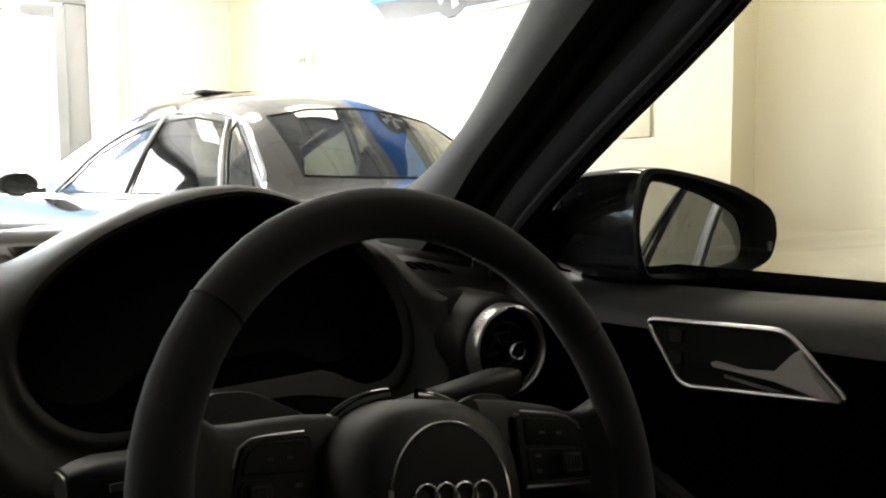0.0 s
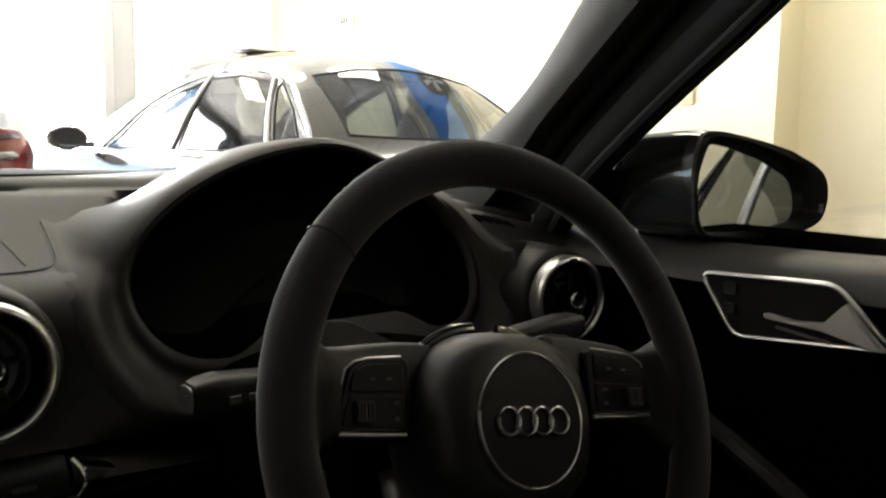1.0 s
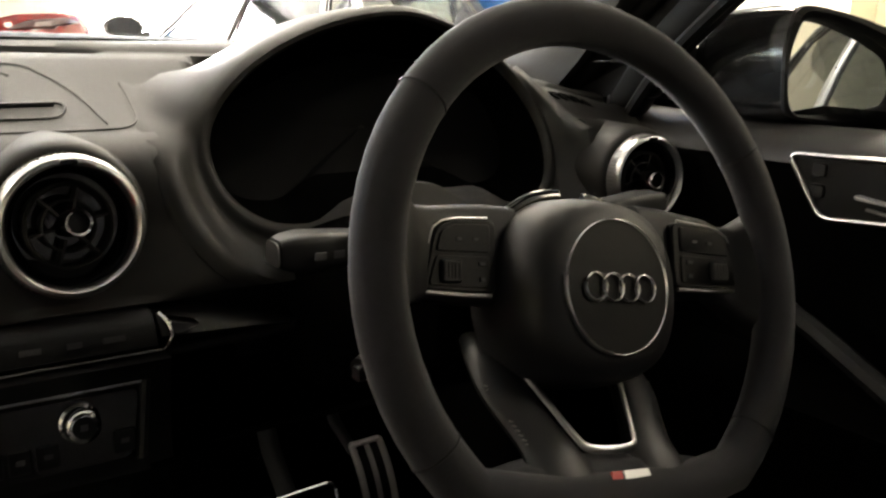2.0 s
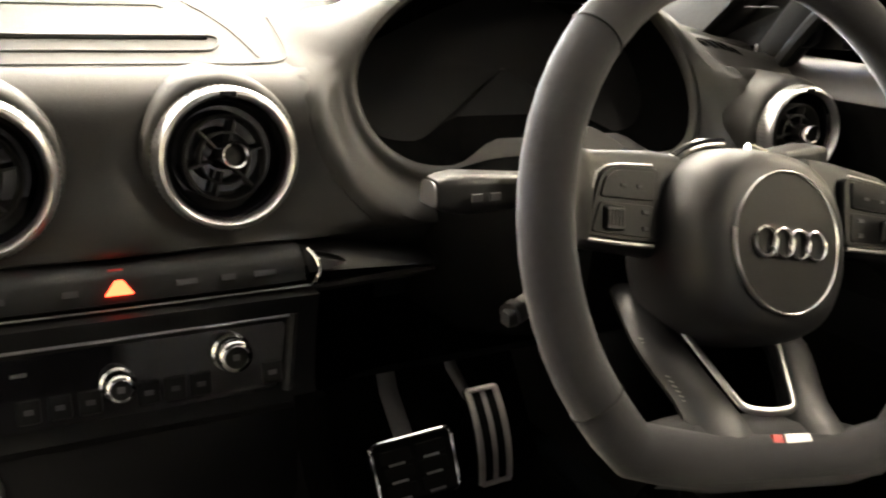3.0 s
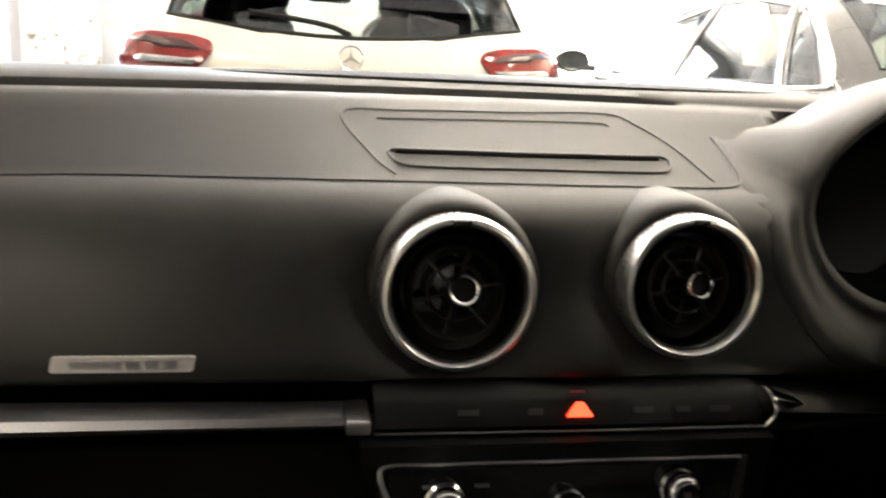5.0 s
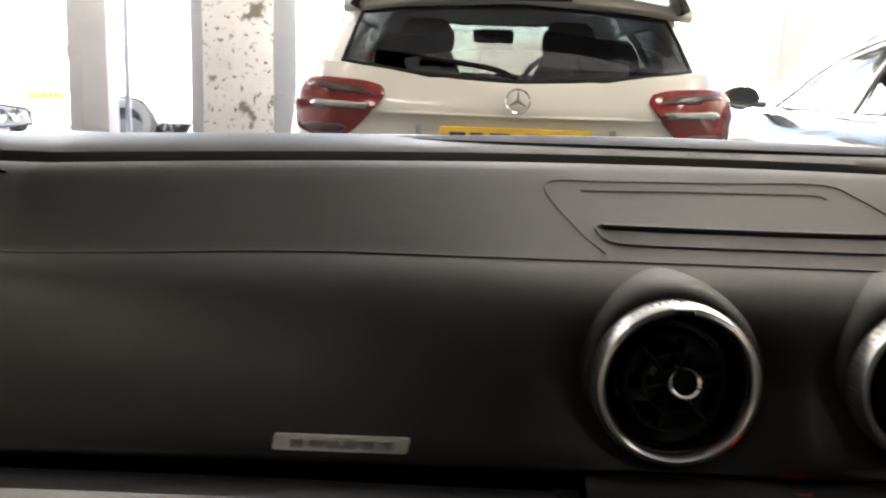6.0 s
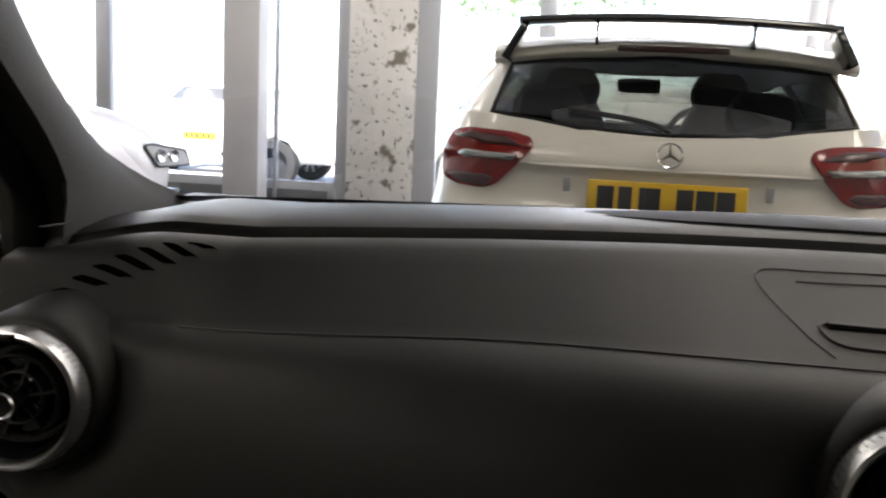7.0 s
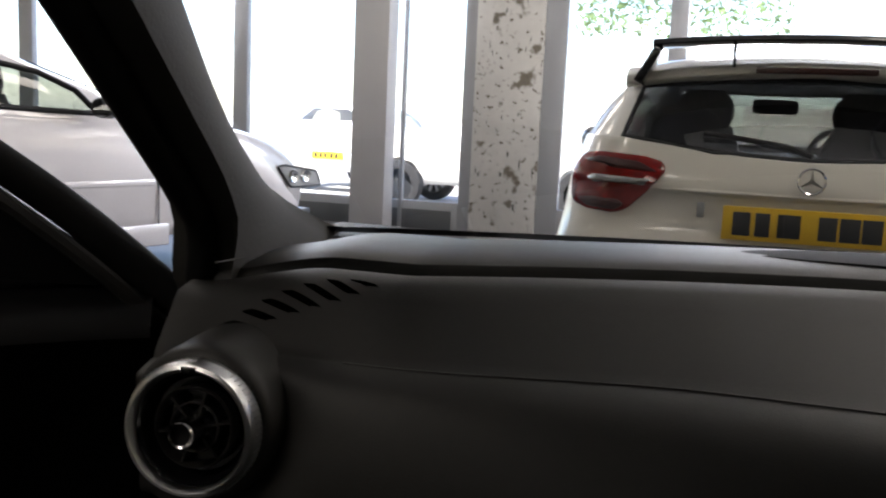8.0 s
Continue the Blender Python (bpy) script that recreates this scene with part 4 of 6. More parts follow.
# Windscreen pillars, the left one with a moulded label.
def pillar(sx):
    rows, seal = [], []
    for z in span(0.865, 1.40, 30):
        x = 0.722 - 0.27 * (z - 0.93)
        base = smooth(1.04, 0.945, z)
        yi, yo = 0.165 - 1.14 * (z - 1.0) + 0.20 * max(0.0, (1.12 - z) / 0.19) ** 3, 0.117 - 1.42 * (z - 1.0)
        yo -= 0.075 * smooth(1.0, 0.90, z) if sx < 0 else 0.0
        quad = []
        for f in span(0.0, 1.0, 7):
            bow = math.sin(f * math.pi / 2) ** 0.85
            quad.append((x + 0.016 + 0.012 * base * (1 - f) - 0.040 * bow, (yi + 0.036) * (1 - f) + (yo + 0.004 - 0.02 * base) * f, z - 0.006 * f))
        quad += [(x - 0.016, yo - 0.002, z - 0.008), (x + 0.004, yo - 0.003, z - 0.008), (x + 0.05, yo + 0.01, z), (x + 0.055, yi, z + 0.012), (x + 0.030, yi + 0.034, z + 0.008)]
        rows.append([(sx * a, b, c) for a, b, c in quad])
        seal.append((sx * (x + 0.012), yo - 0.004, z - 0.008))
    trim = part("windscreen_pillar", grid(rows, close_u=True, cap=True), PILLAR_TRIM, CAR, "dark grey woven windscreen pillar trim")
    part("door_seal", tube(seal, 0.014, 10), RUBBER, trim, "black rubber door seal")
    mark = [(0.172, 0.992), (0.118, 0.992), (0.105, 0.955), (0.150, 0.953)]
    part("pillar_mark", tube([(sx * (0.722 - 0.27 * (b - 0.93) - 0.0415), a - 0.03, b) for a, b in mark[2:]], 0.0008, 6), PILLAR_TRIM, trim)
    return trim


pl = pillar(-1)
pillar(1)

# Windscreen glass, frit band and cowl.
def screen_pt(s, t, lift=0.0):
    """s runs across the glass from -1 to 1, t from its base to its top edge."""
    x = s * (0.76 - 0.17 * t)
    y = (0.62 - 0.16 * s * s) + (-0.99) * t
    z = 0.93 + 0.46 * t - 0.03 * s * s * t
    return (x, y, z + lift)


glass = part("windscreen", grid([[screen_pt(s, t) for s in span(-1, 1, 24)] for t in span(0, 1, 8)]), GLASS_CLEAR, CAR, "clear windscreen")
glass.visible_shadow = False
part("frit_band", grid([[screen_pt(s, t, 0.003) for s in span(-1, 1, 24)] for t in (0.0, 0.02)]), BLACK, glass)
part("cowl_panel", grid([[(s * 0.78, 0.63 - 0.16 * s * s + d, 0.925 - 0.2 * d) for s in span(-1, 1, 24)] for d in (0.0, 0.1)]), DARK, CAR)

# Roof, rear wall and sides, which keep the cabin dim.
roof = grid([[(x, y, 1.40 - 0.05 * (x / 0.6) ** 2 - 0.03 * smooth(-1.0, -1.9, y)) for x in span(-0.60, 0.60, 10)] for y in span(-0.37, -1.9, 10)])
part("headliner", roof, HEADLINER, CAR)
roof = grid([[(x, y, 1.425 - 0.05 * (x / 0.62) ** 2 - 0.03 * smooth(-1.0, -1.9, y)) for x in span(-0.64, 0.64, 10)] for y in span(-0.37, -2.0, 10)])
part("roof", roof, PAINT_BLACK, CAR)
# Unseen front seats, added to block light from behind.
for sx in (-1, 1):
    rows = []
    for t in span(0, 1, 10):
        w = 0.26 - 0.05 * smooth(0.45, 0.8, t) - 0.09 * smooth(0.78, 0.92, t)
        prof = rounded([(-w, -0.06), (w, -0.06), (w, 0.06), (-w, 0.06)], 0.05, 4)
        rows.append([(sx * 0.37 + a, -0.98 - 0.20 * t + b, 0.40 + 0.80 * t) for a, b in prof])
    seat = part("front_seat", grid(rows, close_u=True, cap=True), LEATHER, CAR, "dark leather front seat")
    part("cushion", box((sx * 0.37 - 0.25, -1.02, 0.28), (sx * 0.37 + 0.25, -0.50, 0.46), 0.05), LEATHER, seat)
part("rear_seat", box((-0.65, -1.95, 0.25), (0.65, -1.55, 0.95), 0.06), LEATHER, CAR)
for sx in (-1, 1):
    part("centre_pillar", tube([(sx * 0.74, -1.02, 0.9), (sx * 0.60, -1.08, 1.39)], 0.05, 10), HEADLINER, CAR)
    part("rear_pillar", tube([(sx * 0.72, -2.15, 0.95), (sx * 0.58, -1.75, 1.38)], 0.09, 10), HEADLINER, CAR)
    part("roof_rail", tube(spline([(sx * 0.60, -0.30, 1.365), (sx * 0.605, -0.7, 1.385), (sx * 0.60, -1.2, 1.385), (sx * 0.58, -1.9, 1.35)], 5), 0.035, 10), HEADLINER, CAR)
# Rear glass gets an added near-black tint to hold back light from behind.
part("rear_window", grid([[(x, -2.16, 1.0) for x in span(-0.7, 0.7, 6)], [(x, -1.92, 1.36) for x in span(-0.56, 0.56, 6)]]), GLASS_BLACK, CAR, "near-black rear glass, tinted to keep light out")
for sx in (-1, 1):
    part("rear_side_window", grid([[(sx * 0.76, y, 0.94) for y in span(-1.05, -2.1, 6)], [(sx * 0.60, y, 1.37) for y in span(-1.05, -1.9, 6)]]), GLASS_BLACK, CAR, "near-black rear glass, tinted to keep light out")
part("sill", box((-0.86, -1.1, 0.16), (-0.70, 0.6, 0.30), 0.03), PAINT_BLACK, CAR)
part("sill", box((0.70, -1.1, 0.16), (0.86, 0.6, 0.30), 0.03), PAINT_BLACK, CAR)
part("bulkhead_side", box((-0.80, 0.22, 0.2), (-0.70, 0.60, 0.93), 0.01), BLACK, CAR)
part("bulkhead_side", box((0.70, 0.22, 0.2), (0.80, 0.60, 0.93), 0.01), BLACK, CAR)


# Doors. Built closed in car space; the left one is swung open about its hinge.
def door(sx):
    d = new("front_door")
    d.parent = CAR
    prof = [(0.735, 0.28), (0.700, 0.40), (0.695, 0.55), (0.650, 0.62), (0.645, 0.655), (0.690, 0.685), (0.700, 0.75), (0.702, 0.83), (0.700, 0.875), (0.704, 0.897), (0.716, 0.911), (0.740, 0.919), (0.775, 0.922), (0.80, 0.918), (0.805, 0.88)]
    rows = [[(sx * (x + 0.035 * smooth(0.0, 0.2, y)), y, z - 0.022 * smooth(0.85, 0.90, z) + 0.03 * smooth(0.0, -1.0, y)) for x, z in prof] for y in span(0.2, -1.05, 26)]
    # Left card in black: its shade is put into the colour.
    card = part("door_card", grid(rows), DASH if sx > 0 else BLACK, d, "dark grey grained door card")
    part("door_card_lower", grid([[(sx * (x - 0.004 + 0.035 * smooth(0.0, 0.2, y)), y, z + 0.02 * smooth(0.0, -1.0, y)) for x, z in ((0.738, 0.30), (0.700, 0.41), (0.695, 0.55), (0.650, 0.62), (0.645, 0.655), (0.690, 0.685), (0.700, 0.75), (0.702, 0.79), (0.7025, 0.83), (0.7015, 0.868))] for y in span(0.2, -1.0, 20)]), SHADE_BLACK, d)
    skin = [(0.80, 0.26), (0.86, 0.40), (0.875, 0.60), (0.87, 0.75), (0.845, 0.88), (0.815, 0.915)]
    if sx < 0:
        part("door_skin", grid([[(sx * (x - 0.03 * smooth(0.0, 0.3, y)), y, z) for x, z in skin] for y in span(0.25, -1.05, 16)]), PAINT_BLACK, d)
    # handle recess
    hm = frame_to((sx * 0.7, 0, 0), (0, -sx, 0), (0, 0, 1))
    o = [(sx * 0.131, 0.879), (sx * 0.27, 0.886), (sx * 0.324, 0.837), (sx * 0.171, 0.823)]
    loop = rounded(o, 0.012, 5)
    part("handle_recess", slab(loop if sx > 0 else loop[::-1], 0.0035, hm, 0.0), BLACK, d, "black door handle recess")
    part("handle_bezel", tube([hm @ Vector((a, b, 0.0045)) for a, b in loop], 0.0025, 8, closed=True), SATIN, d, "satin silver trim ring")
    lev = [(0.205, 0.8512), (0.235, 0.8485), (0.264, 0.8520), (0.284, 0.8735), (0.300, 0.8540), (0.319, 0.8365), (0.296, 0.8395), (0.264, 0.8452), (0.206, 0.8475)]
    lev = rounded([(sx * a, b) for a, b in lev], 0.003)
    part("door_lever", slab(lev if sx < 0 else lev[::-1], 0.010, hm @ Matrix.Translation((0, 0, 0.004)), 0.003), BADGE_SILVER, d, "satin chrome door lever")
    part("lever_slot", slab([(sx * 0.215, 0.838), (sx * 0.268, 0.833), (sx * 0.268, 0.8355), (sx * 0.215, 0.8405)], 0.006, hm), SATIN, d)
    for b in (0.868, 0.848):
        part("lock_button", slab(rounded([(sx * 0.158, b - 0.006), (sx * 0.172, b - 0.006), (sx * 0.172, b + 0.006), (sx * 0.158, b + 0.006)], 0.003), 0.006, hm, 0.001), DARK, d)
    # mirror triangle and window frame
    if sx > 0:
        tri = [(0.735, 0.23, 0.905), (0.735, 0.035, 0.915), (0.715, 0.03, 0.985)]
        line = [(0.745, 0.13, 0.900), (0.715, 0.045, 0.975), (0.692, -0.075, 1.06), (0.668, -0.20, 1.14), (0.640, -0.35, 1.25), (0.605, -0.5, 1.345), (0.60, -0.75, 1.365), (0.605, -1.0, 1.355)]
    else:
        tri = [(-0.795, 0.20, 0.900), (-0.79, -0.05, 0.915), (-0.755, -0.05, 1.075)]
        line = [(-0.79, 0.245, 0.868), (-0.785, 0.165, 0.942), (-0.775, 0.080, 1.010), (-0.735, -0.06, 1.110), (-0.69, -0.22, 1.20), (-0.65, -0.40, 1.30), (-0.62, -0.6, 1.355), (-0.61, -1.0, 1.35)]
    bm = bmesh.new()
    add_grid(bm, [[Vector(p) + Vector((sx * k, 0, 0)) for p in tri] for k in (0.0, 0.025)], close_u=True, cap=True)
    part("mirror_triangle", bm, BLACK, d, "black tweeter panel in the window corner")
    part("tweeter", revolve([(0.001, 0.004), (0.020, 0.004), (0.022, 0.001), (0.022, -0.004)], frame_to((sx * (0.727 if sx > 0 else 0.782), 0.08 if sx > 0 else 0.03, 0.935 if sx > 0 else 0.955), (0, -sx, 0), (-sx * 0.1, 0, 1)), 24), DARK, d)
    fr = spline(line, 5)
    part("window_frame", tube(fr, 0.024 if sx > 0 else 0.017, 10), RUBBER, d, "black door window frame")
    part("frame_lining", tube([(p[0] - sx * 0.02, p[1] - 0.016, p[2] - 0.016) for p in fr], 0.008, 8), RUBBER if sx > 0 else DASH, d)
    if sx > 0:
        part("frame_flange", grid([[(p[0] + a, p[1] + b * smooth(1.36, 1.25, p[2]), p[2] + c) for a, b, c in ((0.0, 0.0, 0.0), (0.004, 0.06, 0.012), (0.016, 0.14, 0.03))] for p in fr]), RUBBER, d)
    part("frame_cap", box((-0.012, -0.012, -0.01), (0.012, 0.012, 0.012), 0.003, pose(line[0][0], line[0][1] + 0.012, line[0][2])), SATIN, d)
    if sx > 0:
        g = bmesh.new()
        low = [(sx * 0.755, y, 0.915) for y in span(0.05, -1.0, 10)]
        high = [(sx * (0.70 - 0.095 * smooth(0.1, -0.5, y)), y, 1.0 + 0.36 * smooth(0.10, -0.62, y)) for y in span(0.05, -1.0, 10)]
        pane = part("side_window", add_grid(g, [low, high]), GLASS_CLEAR, d)
        pane.visible_shadow = False
    return d


door_right = door(1)
part("armrest_edge", tube(spline([(0.69, -0.14, 0.735), (0.685, -0.19, 0.719), (0.675, -0.257, 0.694), (0.668, -0.322, 0.671), (0.665, -0.45, 0.65)], 5), 0.011, 8), LEATHER, door_right)
door_left = door(-1)
hinge = Vector((-0.80, 0.22, 0.0))
door_left.matrix_world = Matrix.Translation(hinge) @ pose(0, 0, 0, 0, 0, -60) @ Matrix.Translation(-hinge)

# Right door mirror.
MIR = frame_to((0.826, -0.100, 0.957), (0.955, -0.295, -0.03), (0.0, 0.05, 1))
out = rounded([(-0.086, -0.052), (-0.040, -0.058), (0.002, -0.0605), (0.050, -0.050), (0.083, -0.036), (0.091, -0.008), (0.086, 0.016), (0.052, 0.037), (-0.008, 0.0515), (-0.060, 0.059), (-0.084, 0.056), (-0.092, 0.010)], 0.016, 4)
pane_out = rounded([(-0.071, -0.0505), (-0.014, -0.0495), (0.024, -0.044), (0.057, -0.036), (0.061, -0.015), (0.053, 0.012), (0.014, 0.032), (-0.029, 0.0455), (-0.068, 0.0485), (-0.079, 0.017), (-0.083, -0.013)], 0.012, 4)


near_out = []
for p in pane_out:
    # the housing's edge in the same direction from the middle
    a = math.atan2(p[1], p[0])
    near_out.append(min(out, key=lambda o: abs(math.remainder(math.atan2(o[1], o[0]) - a, 2 * math.pi))))


def mirror_ring(k, h, dx=0.0):
    return [MIR @ Vector((a * k + dx, b * k, h)) for a, b in out]


mir = part("door_mirror", grid([mirror_ring(1.0, 0.010), mirror_ring(1.03, 0.0), mirror_ring(1.04, -0.02, -0.004), mirror_ring(1.0, -0.06, -0.022), mirror_ring(0.90, -0.10, -0.036), mirror_ring(0.6, -0.13, -0.036), mirror_ring(0.05, -0.138, -0.03)], close_u=True), PAINT_BLACK, CAR, "gloss black door mirror")
part("mirror_housing_rim", grid([[MIR @ Vector((p, q, -0.02)) for p, q in pane_out], [MIR @ Vector((p, q, 0.008)) for p, q in pane_out], [MIR @ Vector((p * 0.5 + o[0] * 0.5, q * 0.5 + o[1] * 0.5, 0.0155)) for (p, q), o in zip(pane_out, near_out)], [MIR @ Vector((o[0] * 0.99, o[1] * 0.99, 0.0145)) for o in near_out], [MIR @ Vector((o[0] * 1.012, o[1] * 1.012, 0.004)) for o in near_out]], close_u=True), BLACK, mir)
gm = bmesh.new()
TILT = MIR @ Matrix.Translation((-0.010, 0, -0.006)) @ pose(0, 0, 0, -1, -4.0)
add_grid(gm, [[TILT @ Vector(((a + 0.010) * k, b * k, 0)) for a, b in pane_out] for k in (1.01, 0.5, 0.02)], close_u=True)
part("mirror_glass", gm, MIRROR, mir, "clear mirror glass")
part("mirror_light", slab(rounded([(0.0745, -0.026), (0.0795, -0.026), (0.0795, -0.016), (0.0745, -0.016)], 0.002), 0.018, MIR), LENS_CLEAR, mir)
part("mirror_stem", tube(spline([(0.84, -0.03, 0.915), (0.80, -0.0, 0.905), (0.77, 0.02, 0.90)], 4), 0.022, 10), PAINT_BLACK, mir)

# Outer flank behind the right front door, with its bright trim, as the mirror shows it.
part("belt_trim", tube([(0.812, -1.0, 0.928), (0.808, -1.45, 0.936), (0.80, -1.9, 0.95)], 0.007, 8), CHROME, CAR, "bright belt trim")
part("window_arch_trim", tube(spline([(0.70, -0.10, 1.085), (0.665, -0.38, 1.29), (0.64, -0.6, 1.375), (0.635, -1.0, 1.395), (0.63, -1.5, 1.375), (0.66, -1.85, 1.27), (0.79, -1.98, 0.96)], 6), 0.009, 8), CHROME, CAR, "bright window surround")
part("pillar_cover", grid([[(0.80, y, 0.93), (0.73, y, 1.15), (0.645, y, 1.37)] for y in (-1.0, -1.12)]), GLOSS, CAR)


# ---- showroom ----
YF, XW, XL, YB, ZC = 7.6, 4.2, -8.5, -9.5, 3.1   # window front, right wall, left wall, back wall, ceiling
structure("floor", box((XL, YB, -0.12), (XW + 0.25, YF, 0.0)), FLOOR, "dark grey polished showroom floor", "floor")
structure("ceiling", box((XL, YB, ZC), (XW + 0.25, YF + 0.2, ZC + 0.12)), CEILING, "suspended ceiling of pale square tiles", "ceiling")
grid_bm = bmesh.new()
for i in range(int((XW - XL) / 0.6)):
    x = XL + 0.6 * (i + 1)
    add_box(grid_bm, (x - 0.012, YB, ZC - 0.006), (x + 0.012, YF, ZC + 0.002))
for i in range(int((YF - YB) / 0.6)):
    y = YB + 0.6 * (i + 1)
    add_box(grid_bm, (XL, y - 0.012, ZC - 0.008), (XW, y + 0.012, ZC + 0.001))
structure("ceiling_grid", grid_bm, FRAME, "thin grey ceiling grid bars", "ceiling")
structure("wall_right", box((XW, 1.99, 0.0), (XW + 0.48, YF + 0.25, ZC)), WALL, "cream painted side wall", "wall")
structure("wall_right_rear", box((XW + 0.23, YB, 0.0), (XW + 0.48, 1.99, ZC)), WALL, "cream painted side wall, set back", "wall")
structure("wall_left", box((XL - 0.25, YB, 0.0), (XL, YF + 0.25, ZC)), WALL, "cream painted side wall", "wall")
structure("wall_back", box((XL - 0.25, YB - 0.25, 0.0), (XW + 0.25, YB, ZC)), WALL, "cream painted back wall", "wall")
structure("wall_front", box((2.82, YF - 0.02, 0.0), (XW, YF + 0.25, ZC)), WALL_LIT, "wall beside the shop window, coloured pale for the light on it", "wall")

# The panels at x -1.9 and -1.3 are unseen, added to light the dash.
for k, (ix, iy) in enumerate([(x, y) for x in (-5.4, -2.6, 0.7, 2.4, 3.7) for y in (1.5, 4.5, 6.3)] + [(-5.4, 0.2), (-1.9, -1.9), (-1.9, -2.6), (-1.3, -2.6), (3.3, 0.0), (3.3, -2.4)]):
    lamp = thing("ceiling_light", "square white ceiling light panel, switched on", "light", "ceiling lights", at=pose(ix, iy, ZC))
    part("frame", box((-0.3, -0.3, -0.016), (0.3, 0.3, -0.009), 0.003), FRAME, lamp)
    part("diffuser", box((-0.27, -0.27, -0.022), (0.27, 0.27, -0.017)), PANEL_LIGHT, lamp)


def at_front(x8, y=YF):
    """Places along the window front, from where they lie on a plane 5.2 m ahead."""
    return -0.324 + (x8 + 0.324) * (y + 0.51) / 5.71


# Window front: frames, panes, a peeling pillar and a plain column.
def upright(name, a, b, material, label, depth=0.09, y0=None, category="window frame"):
    y = YF if y0 is None else y0
    return structure(name, box((a, y, 0.0), (b, y + depth, ZC), 0.006), material, label, category)


uprights = [(-3.61, -3.50), (-1.925, -1.845), (-1.40, -1.26), (-0.64, -0.53), (1.79, 1.915)]
uprights = [(at_front(a), at_front(b)) for a, b in uprights[:-1]] + [(2.633, 2.82)]
uprights.insert(0, (-7.6, -7.42))
for i, (a, b) in enumerate(uprights):
    upright("window_frame_%d" % (i + 1), a, b, FRAME, "grey painted metal window upright")
col_a, col_b, col_c = at_front(-2.70, YF - 0.4), at_front(-2.45, YF - 0.4), at_front(-2.315)
upright("column", col_a, col_b, COLUMN, "plain grey steel column", 0.25, YF - 0.4, "column")
upright("window_frame_7", col_b + 0.004, col_c, FRAME, "grey painted metal window upright", 0.06, YF - 0.02)
upright("pillar", at_front(-1.845) + 0.003, at_front(-1.40) - 0.003, PEEL, "white pillar with flaking stained paint", 0.35, YF - 0.03, "pillar")
edges = [XL] + [v for ab in uprights for v in ab] + [2.82]
bays = [(XL, uprights[0][0]), (uprights[0][1], uprights[1][0]), (uprights[1][1], uprights[2][0]), (uprights[3][1], uprights[4][0]), (uprights[4][1], uprights[5][0])]
for i, (a, b) in enumerate(bays):
    w = thing("window_%d" % (i + 1), "tall clear shop window in grey metal frame", "window", kind="structure")
    part("window_sill", box((a, YF + 0.01, 0.0), (b, YF + 0.075, 0.33), 0.004), FRAME, w, "grey lower panel")
    if b - a > 0.5:
        part("kick_panel", box((a + 0.06, YF - 0.002, 0.066), (b - 0.06, YF + 0.0095, 0.25), 0.003), KICK, w, "dark grey kick panel")
    part("head_rail", box((a, YF + 0.01, ZC - 0.12), (b, YF + 0.07, ZC), 0.004), FRAME, w)
    pane = part("pane", box((a, YF + 0.035, 0.33), (b, YF + 0.045, ZC - 0.12)), SHOP_GLASS, w)
    pane.visible_shadow = False

# Glazed shop door at the end of the window front, under a grey fascia.
upright("door_post", 1.47, 1.585, FRAME, "grey painted metal door post", 0.1, YF - 0.015)
structure("fascia", box((1.47, YF - 0.02, 2.47), (2.82, YF + 0.10, ZC - 0.004), 0.004), FRAME, "grey panel over the shop door", "panel")
shop_door = thing("door_1", "glazed shop door in a grey metal frame, closed", "door", kind="structure")
for lo, hi in (((1.60, 0.02), (1.69, 2.44)), ((2.53, 0.02), (2.62, 2.44)), ((1.69, 2.33), (2.53, 2.44)), ((1.69, 0.02), (2.53, 0.28))):
    part("door_rail", box((lo[0], YF - 0.035, lo[1]), (hi[0], YF - 0.003, hi[1]), 0.004), FRAME, shop_door)
part("door_closer", box((1.98, YF - 0.075, 2.33), (2.24, YF - 0.036, 2.40), 0.006), SATIN, shop_door, "silver door closer")
part("pull_handle", tube(spline([(1.66, YF - 0.036, 0.95), (1.66, YF - 0.09, 0.97), (1.66, YF - 0.09, 1.35), (1.66, YF - 0.036, 1.37)], 4), 0.012, 8), CHROME, shop_door)

# Wall things on the right.
poster = thing("wall_poster", "wide framed car poster on the cream wall", "poster")
part("board", box((XW - 0.02, 2.2, 2.06), (XW - 0.002, 5.26, 3.03), 0.004), PRINT_BASE, poster)
FLAT = frame_to((XW - 0.0205, 0.0, -0.075), (0, -1, 0), (0, 0, 1))
part("car_print", slab(rounded([(-5.18, 2.36), (-4.9, 2.27), (-3.0, 2.25), (-2.3, 2.3), (-2.25, 2.55), (-2.9, 2.7), (-3.4, 2.92), (-4.3, 2.92), (-4.9, 2.72), (-5.2, 2.6)], 0.05), 0.003, FLAT), PRINT_BLUE, poster, "blue car shape")
part("sill_print", slab(rounded([(-5.12, 2.36), (-4.95, 2.19), (-2.4, 2.17), (-2.3, 2.30), (-4.6, 2.33)], 0.03), 0.004, FLAT), PRINT_DARK, poster)
for y in (4.2, 2.75):
    part("wheel_print", revolve([(0.001, 0.003), (0.22, 0.005), (0.225, 0.0)], FLAT @ Matrix.Translation((-y, 2.36, 0.001)), 36), PRINT_DARK, poster)
    for q in range(5):
        part("spoke_print", slab([(0.03, -0.022), (0.165, -0.035), (0.165, 0.035), (0.03, 0.022)], 0.0015, FLAT @ Matrix.Translation((-y, 2.36, 0.006)) @ pose(0, 0, 0, 0, 0, 72 * q)), PRINT_BASE, poster)
